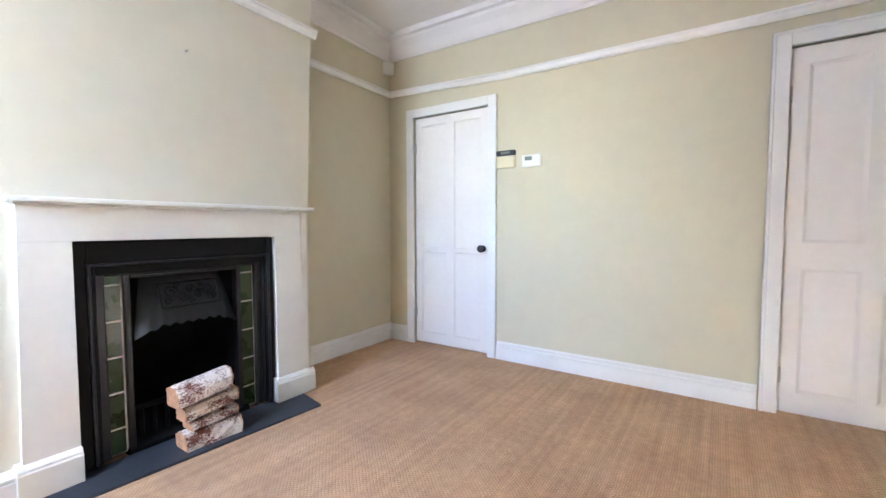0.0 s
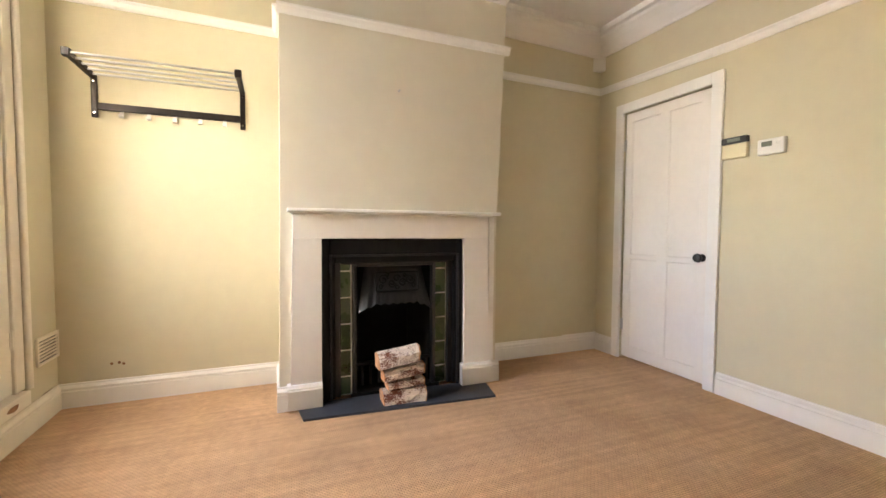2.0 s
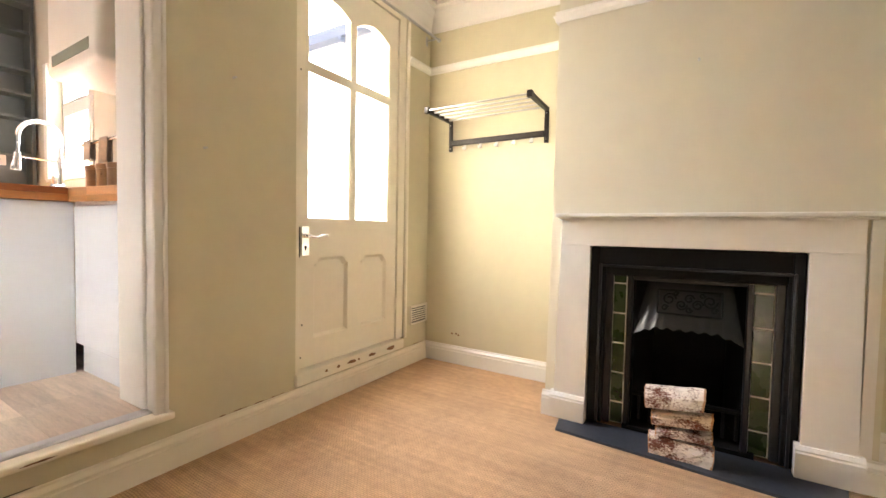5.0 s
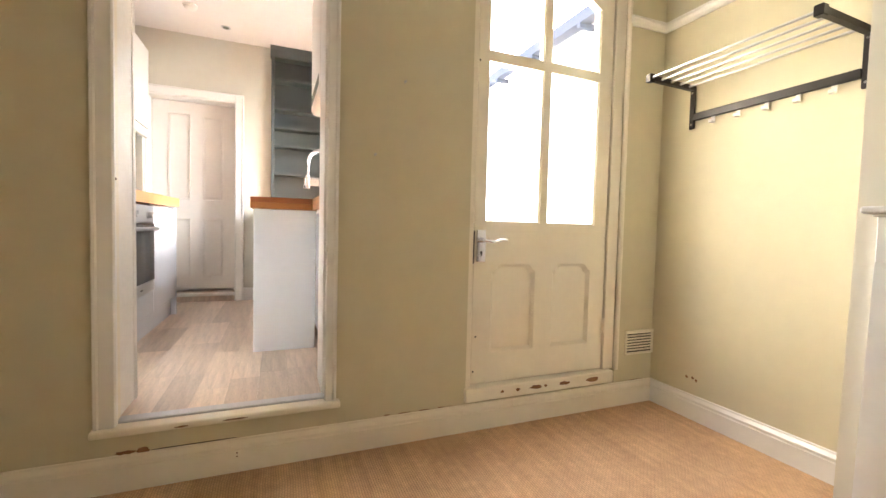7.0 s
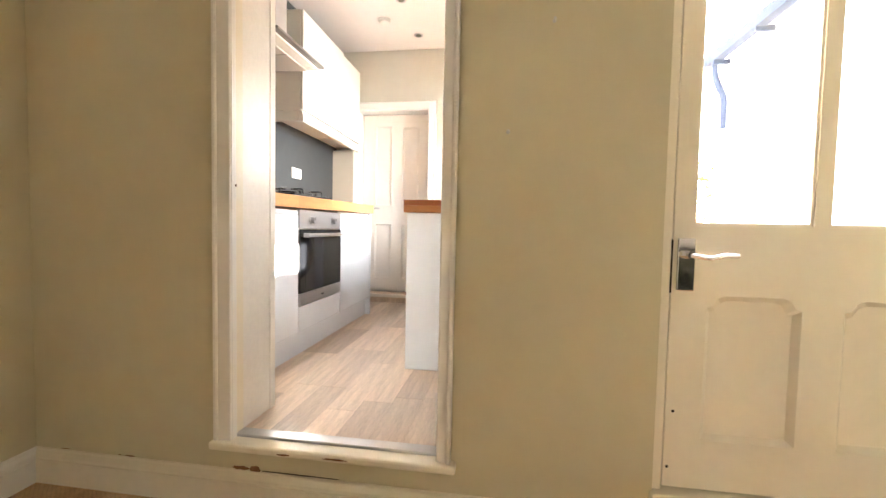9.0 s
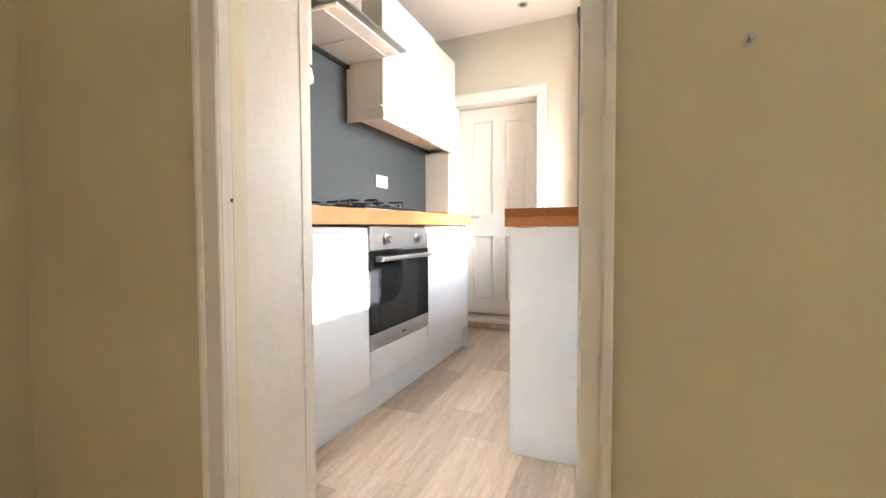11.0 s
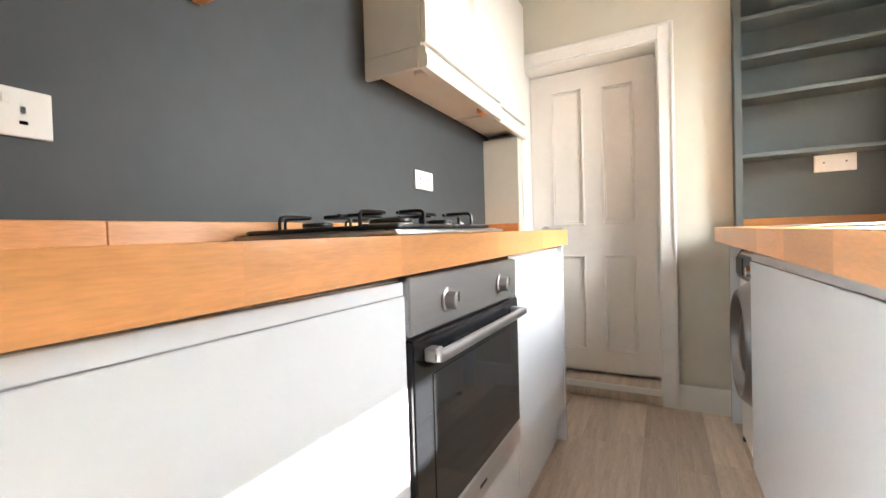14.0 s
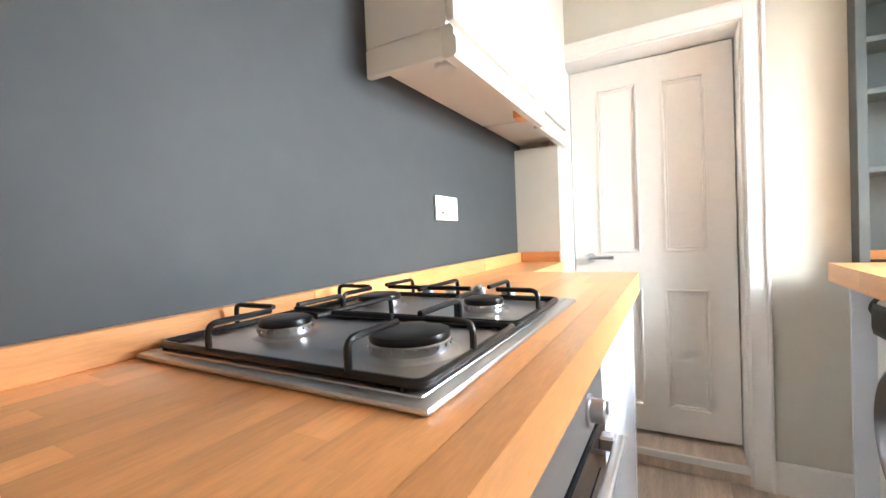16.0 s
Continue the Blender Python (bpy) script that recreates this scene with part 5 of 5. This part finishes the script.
# sink tap
tap = thing("kitchen_tap", (-0.70, -2.56, WT1), "polished chrome kitchen tap with a coiled pull-down hose", "tap")
TX, TY = -0.745, -2.61
bm = lathe(fresh(), (TX, TY, WT1), (0, 0, 1), [(0, 0.030), (0.006, 0.030), (0.010, 0.022), (0.06, 0.021), (0.065, 0.016), (0.23, 0.014), (0.235, 0.010)], 24)
part("post", bm, CHROME, tap, "", True)
bm = cyl(fresh(), (TX, TY, WT1 + 0.045), (0.85, 0.5, 0), 0.019, 0.019, 0.055, 20)
tube(bm, [(TX + 0.04, TY + 0.025, WT1 + 0.055), (TX + 0.045, TY + 0.028, WT1 + 0.115)], 0.006, 8)
part("mixer_lever", bm, CHROME, tap, "", True)
R = 0.098
arc = [(TX, TY, 1.40)] + [(TX, TY, 1.40 + 0.03 * k) for k in range(1, 4)] + [(TX + R - R * math.cos(a), TY + 0.012 * math.sin(a), 1.512 + R * math.sin(a)) for a in [k * math.pi / 24 for k in range(25)]] + [(TX + 2 * R, TY, 1.47)]
part("hose", tube(fresh(), arc, 0.0075, 10), STEEL, tap, "", True)
pts = [Vector(p) for p in arc[2:-1]]
coil = []
turns, total = 40, len(pts) - 1
for k in range(turns * 8 + 1):
    u = k / (turns * 8) * total
    i = min(int(u), total - 1)
    p = pts[i].lerp(pts[i + 1], u - i)
    d = (pts[i + 1] - pts[i]).normalized()
    side = Vector((0, 1, 0))
    nrm = d.cross(side).normalized()
    a = 2 * math.pi * k / 8
    coil.append(p + 0.0125 * (math.cos(a) * side + math.sin(a) * nrm))
part("coil", tube(fresh(), coil, 0.0027, 5), CHROME, tap, "coiled chrome spring", True)
hx = TX + 2 * R
part("hose_end", tube(fresh(), [(hx, TY, 1.475), (hx + 0.004, TY, 1.40)], 0.007, 10), CHROME, tap, "", True)
part("spray_head", lathe(fresh(), (hx + 0.004, TY, 1.405), (0.08, 0, -1), [(0, 0.015), (0.02, 0.017), (0.05, 0.017), (0.07, 0.022), (0.095, 0.025), (0.105, 0.024), (0.107, 0.018)], 24), CHROME, tap, "chrome spray head", True)
part("support_arm", tube(fresh(), [(TX, TY, 1.375), (hx - 0.014, TY, 1.385)], 0.0055, 8), CHROME, tap, "", True)
sink = thing("sink", (-0.5, -2.62, WT1), "stainless steel sink set in the wooden worktop", "sink")
part("rim", box(fresh(), -0.68, -0.27, -3.0, -2.25, WT1, WT1 + 0.004, 0.002), STEEL, sink)

# canisters, rail and cloth by the window
for k, y in enumerate((-1.945, -1.805, -1.665)):
    can = thing("canister", (-0.715, y, WT1), "bronze metal storage canister with a lid", "canister", "canisters on the worktop")
    part("body", lathe(fresh(), (-0.715, y, WT1), (0, 0, 1), [(0, 0.050), (0.003, 0.053), (0.115, 0.053), (0.118, 0.050)], 30), BRONZE, can, "", True)
    part("lid", lathe(fresh(), (-0.715, y, WT1 + 0.118), (0, 0, 1), [(0, 0.054), (0.002, 0.056), (0.022, 0.056), (0.028, 0.050), (0.03, 0.02)], 30), BRONZE, can, "bronze lid", True)
towel_rail = thing("towel_rail", (KW + 0.05, -2.1, 1.46), "chrome wall rail with grey cloths hanging on it", "rail")
part("bar", tube(fresh(), [(-0.78, -2.36, 1.465), (-0.78, -1.75, 1.465)], 0.010, 12), CHROME, towel_rail, "", True)
for y in (-2.30, -1.80):
    part("bracket", tube(fresh(), [(KW, y, 1.465), (-0.78, y, 1.465)], 0.008, 10), CHROME, towel_rail, "", True)
for y0, y1, low in ((-2.28, -2.19, 1.36), (-2.06, -1.95, 1.33)):
    bm = fresh()
    cols = 9
    for s in (0.013, -0.013):
        grid = [[bm.verts.new((-0.78 + s + 0.006 * math.sin(i * 2.1 + j * 0.3) * j / 6, y0 + (y1 - y0) * i / cols, 1.478 - (1.478 - low) * j / 6)) for i in range(cols + 1)] for j in range(7)]
        for j in range(6):
            for i in range(cols):
                bm.faces.new((grid[j][i], grid[j][i + 1], grid[j + 1][i + 1], grid[j + 1][i]))
    cloth = solid("tea_towel", bm, CLOTH, "grey tea towel folded over the chrome rail", "tea towel", "cloths on the rail", smooth=True)
    mod = cloth.modifiers.new("thick", "SOLIDIFY")
    mod.thickness = 0.004

boiler = thing("boiler", (-0.7, -1.66, 1.72), "white wall-hung combination boiler with rounded lower edge", "boiler")
bm = box(fresh(), KW + 0.002, -0.52, -1.98, -1.36, 1.715, 2.45, 0.035, 4)
part("case", bm, PLASTIC, boiler, "", True)
part("control_strip", box(fresh(), -0.521, -0.517, -1.90, -1.44, 1.765, 1.82, 0.002), SCREEN, boiler)
for k in range(4):
    part("pipe", tube(fresh(), [(-0.80, -1.82 + k * 0.1, 1.72), (-0.80, -1.82 + k * 0.1, 1.169)], 0.0075, 8), STEEL, boiler, "", True)

# ceiling fittings
for x, y in ((0.140, -2.75), (0.125, -3.345), (0.145, -2.1)):
    lamp = thing("recessed_spotlight", (x, y, KC), "small recessed chrome ceiling spotlight, switched off", "spotlight", "ceiling spotlights")
    part("rim", lathe(fresh(), (x, y, KC), (0, 0, -1), [(0, 0.042), (0.003, 0.041), (0.005, 0.036), (0.002, 0.030)], 28), STEEL, lamp, "", True)
    part("bulb_face", cyl(fresh(), (x, y, KC - 0.001), (0, 0, -1), 0.028, 0.024, 0.003, 24), SCREEN, lamp, "", True)
smoke = thing("smoke_alarm", (0.355, -3.04, KC), "round white smoke alarm on the kitchen ceiling", "smoke alarm")
base = part("base", lathe(fresh(), (0.355, -3.04, KC), (0, 0, -1), [(0, 0.055), (0.010, 0.055), (0.012, 0.050)], 32), PLASTIC, smoke, "", True)
part("dome", lathe(fresh(), (0.355, -3.04, KC - 0.012), (0, 0, -1), [(0, 0.048), (0.014, 0.044), (0.022, 0.032), (0.024, 0.010)], 32), PLASTIC, smoke, "", True)

# ---- pieces of floor and worktops ----
floor_kitchen = tagged(link("floor_2", box(fresh(), KW - 0.05, KE + 0.05, KB - 0.05, -0.86, KF - 0.12, KF - 0.004), GROUT), "grey-brown wood plank floor of the kitchen", "floor", kind="structure")
rnd = random.Random(21)
planks = {}
PW = 0.128
for r in range(9):
    px = -0.62 + r * PW
    at = -0.865
    first = rnd.uniform(0.2, 0.6)
    while at > KB:
        long = first if at > -0.87 else 0.61
        first = 0.61
        low = max(at - long, KB)
        key = round(at - low, 3)
        if key not in planks:
            bm = box(fresh(), 0, PW - 0.0006, 0, key - 0.0006, 0, 0.008, 0.0005)
            me = bpy.data.meshes.new("plank")
            bm.to_mesh(me)
            bm.free()
            me.materials.append(PLANK)
            planks[key] = me
        ob = new("plank", planks[key])
        ob.parent = floor_kitchen
        ob.matrix_basis = Matrix.Translation((px, low, KF - 0.008))
        at = low
solid("floor_2_edge", box(fresh(), 0.535, KE, KB, -1.1, KF - 0.03, KF - 0.001), PLANK, "grey-brown floor under the units", "floor", kind="structure")
solid("floor_2_edge", box(fresh(), KW, -0.622, KB, -1.1, KF - 0.03, KF - 0.001), PLANK, "grey-brown floor under the units", "floor", kind="structure")

staves(worktop_1, 0.4795, KE - 0.002, -3.045, -1.115, WT1 - 0.036, WT1, "y", OAK, 3)
staves(worktop_1, 0.435, 0.479, -3.045, -1.115, WT0, WT1, "y", OAK, 4)
staves(worktop_1, 0.48, KE - 0.002, -3.043, -3.031, WT0, WT1 - 0.0365, "x", OAKX, 5)
staves(worktop_2, KW + 0.003, -0.2095, -3.56, -1.7125, WT1 - 0.036, WT1, "y", OAK, 6)
staves(worktop_2, KW + 0.003, -0.513, -1.691, -1.115, WT1 - 0.036, WT1, "y", OAK, 7)
for k, (za, zb) in enumerate(((WT0, WT0 + 0.036), (WT0 + 0.0363, WT1))):
    part("edging_strip", box(fresh(), -0.512, -0.168, -1.7122, -1.692, za, zb, 0.0015), OAKD if k else OAKX, worktop_2, "dark red-brown lipping" if k else "")
staves(worktop_2, -0.209, -0.168, -3.56, -1.7125, WT0, WT1, "y", OAK, 9)
staves(worktop_2, -0.53, -0.514, -1.691, -1.115, WT0, WT1 - 0.0365, "y", OAK, 10)

# the old floor runs out of level, and the worktops rise with it towards the back
for ob in set(scene.objects) - room_done:
    kind = ob.name.split(".")[0]
    if ob.parent is None and kind in ("worktop", "upstand", "gas_hob", "kitchen_tap", "sink", "canister"):
        east = ob.matrix_basis.translation.x > 0 or (ob.data is not None and max(v.co.x for v in ob.data.vertices) > 0.5)
        pivot = Vector((0, -1.2, 1.168)) if east else Vector((0, -1.65, 1.168))
        drop = Vector((0, 0, -0.011 if east else -0.020))
        ob.matrix_basis = Matrix.Translation(pivot + drop) @ Matrix.Rotation(-SLOPE, 4, "X") @ Matrix.Translation(-pivot) @ ob.matrix_basis

# the whole kitchen stands against the doorway
for ob in set(scene.objects) - room_done:
    if ob.parent is None:
        ob.matrix_basis = Matrix.Translation((0.006, 0.06, 0)) @ ob.matrix_basis

# ---- outside ----
solid("ground", box(fresh(), -300, 300, -300, 300, -0.4, -0.12), PAVING, "plain paved yard ground around the house", "ground", kind="structure")
house = thing("neighbour_house", (-5, -2.5, -0.12), "white rendered neighbouring house with dark gutter", "house")
part("wall", box(fresh(), -6.4, -3.5, -5.5, 4, -0.12, 3.28), RENDER, house)
bm = fresh()
prism(bm, [(-3.36, -5.6, 3.34), (-3.36, 4.1, 3.34), (-4.95, 4.1, 4.25), (-4.95, -5.6, 4.25)], (0, 0, 0), (0, 0, 0.07))
prism(bm, [(-6.54, -5.6, 3.34), (-4.95, -5.6, 4.25), (-4.95, 4.1, 4.25), (-6.54, 4.1, 3.34)], (0, 0, 0), (0, 0, 0.07))
roof = part("roof", bm, ROOFING, house)
bm = fresh()
prism(bm, [(-3.42, -5.62, 3.24), (-3.30, -5.62, 3.24), (-3.27, -5.62, 3.34), (-3.44, -5.62, 3.34)], (0, 0, 0), (0, 9.7, 0))
part("gutter", bm, GUTTER, roof, "dark grey rain gutter")
for k in range(10):
    part("gutter_bracket", box(fresh(), -3.50, -3.30, -5.4 + k * 0.9, -5.36 + k * 0.9, 3.19, 3.25), GUTTER, roof)
pipe = rounded([(-3.36, -5.45, 3.26), (-3.36, -5.45, 3.05), (-3.48, -5.42, 2.75), (-3.48, -5.42, 2.38)], 0.08)
part("downpipe", tube(fresh(), pipe, 0.04, 12), GUTTER, house, "dark rain downpipe", True)
part("brick_gable", box(fresh(), -6.4, -3.52, -5.75, -5.5, -0.12, 3.2), BRICK, house, "pink brick gable end")
shrub = thing("shrub", (-3.55, -6.1, -0.12), "small yellow-green shrub by the yard wall", "shrub")
part("trunk", cyl(fresh(), (-3.55, -6.1, -0.12), (0.05, 0, 1), 0.05, 0.02, 1.4, 8), BAREWOOD, shrub)
bm = fresh()
rnd = random.Random(9)
for k in range(420):
    d = Vector((rnd.gauss(0, 1), rnd.gauss(0, 1), rnd.gauss(0, 1))).normalized() * rnd.uniform(0.2, 0.5)
    c = Vector((-3.55, -6.1, 1.55)) + Vector((d.x, d.y, d.z * 1.3))
    u = Vector((rnd.gauss(0, 1), rnd.gauss(0, 1), rnd.gauss(0, 1))).normalized()
    v = u.orthogonal().normalized()
    bm.faces.new([bm.verts.new(c + p) for p in (u * 0.06, v * 0.025, -u * 0.06, -v * 0.025)])
me = bpy.data.meshes.new("crown")
bm.to_mesh(me)
bm.free()
me.materials.append(LEAF)
crown = new("crown", me)
crown.parent = shrub
crown.matrix_parent_inverse = world_of(shrub).inverted()
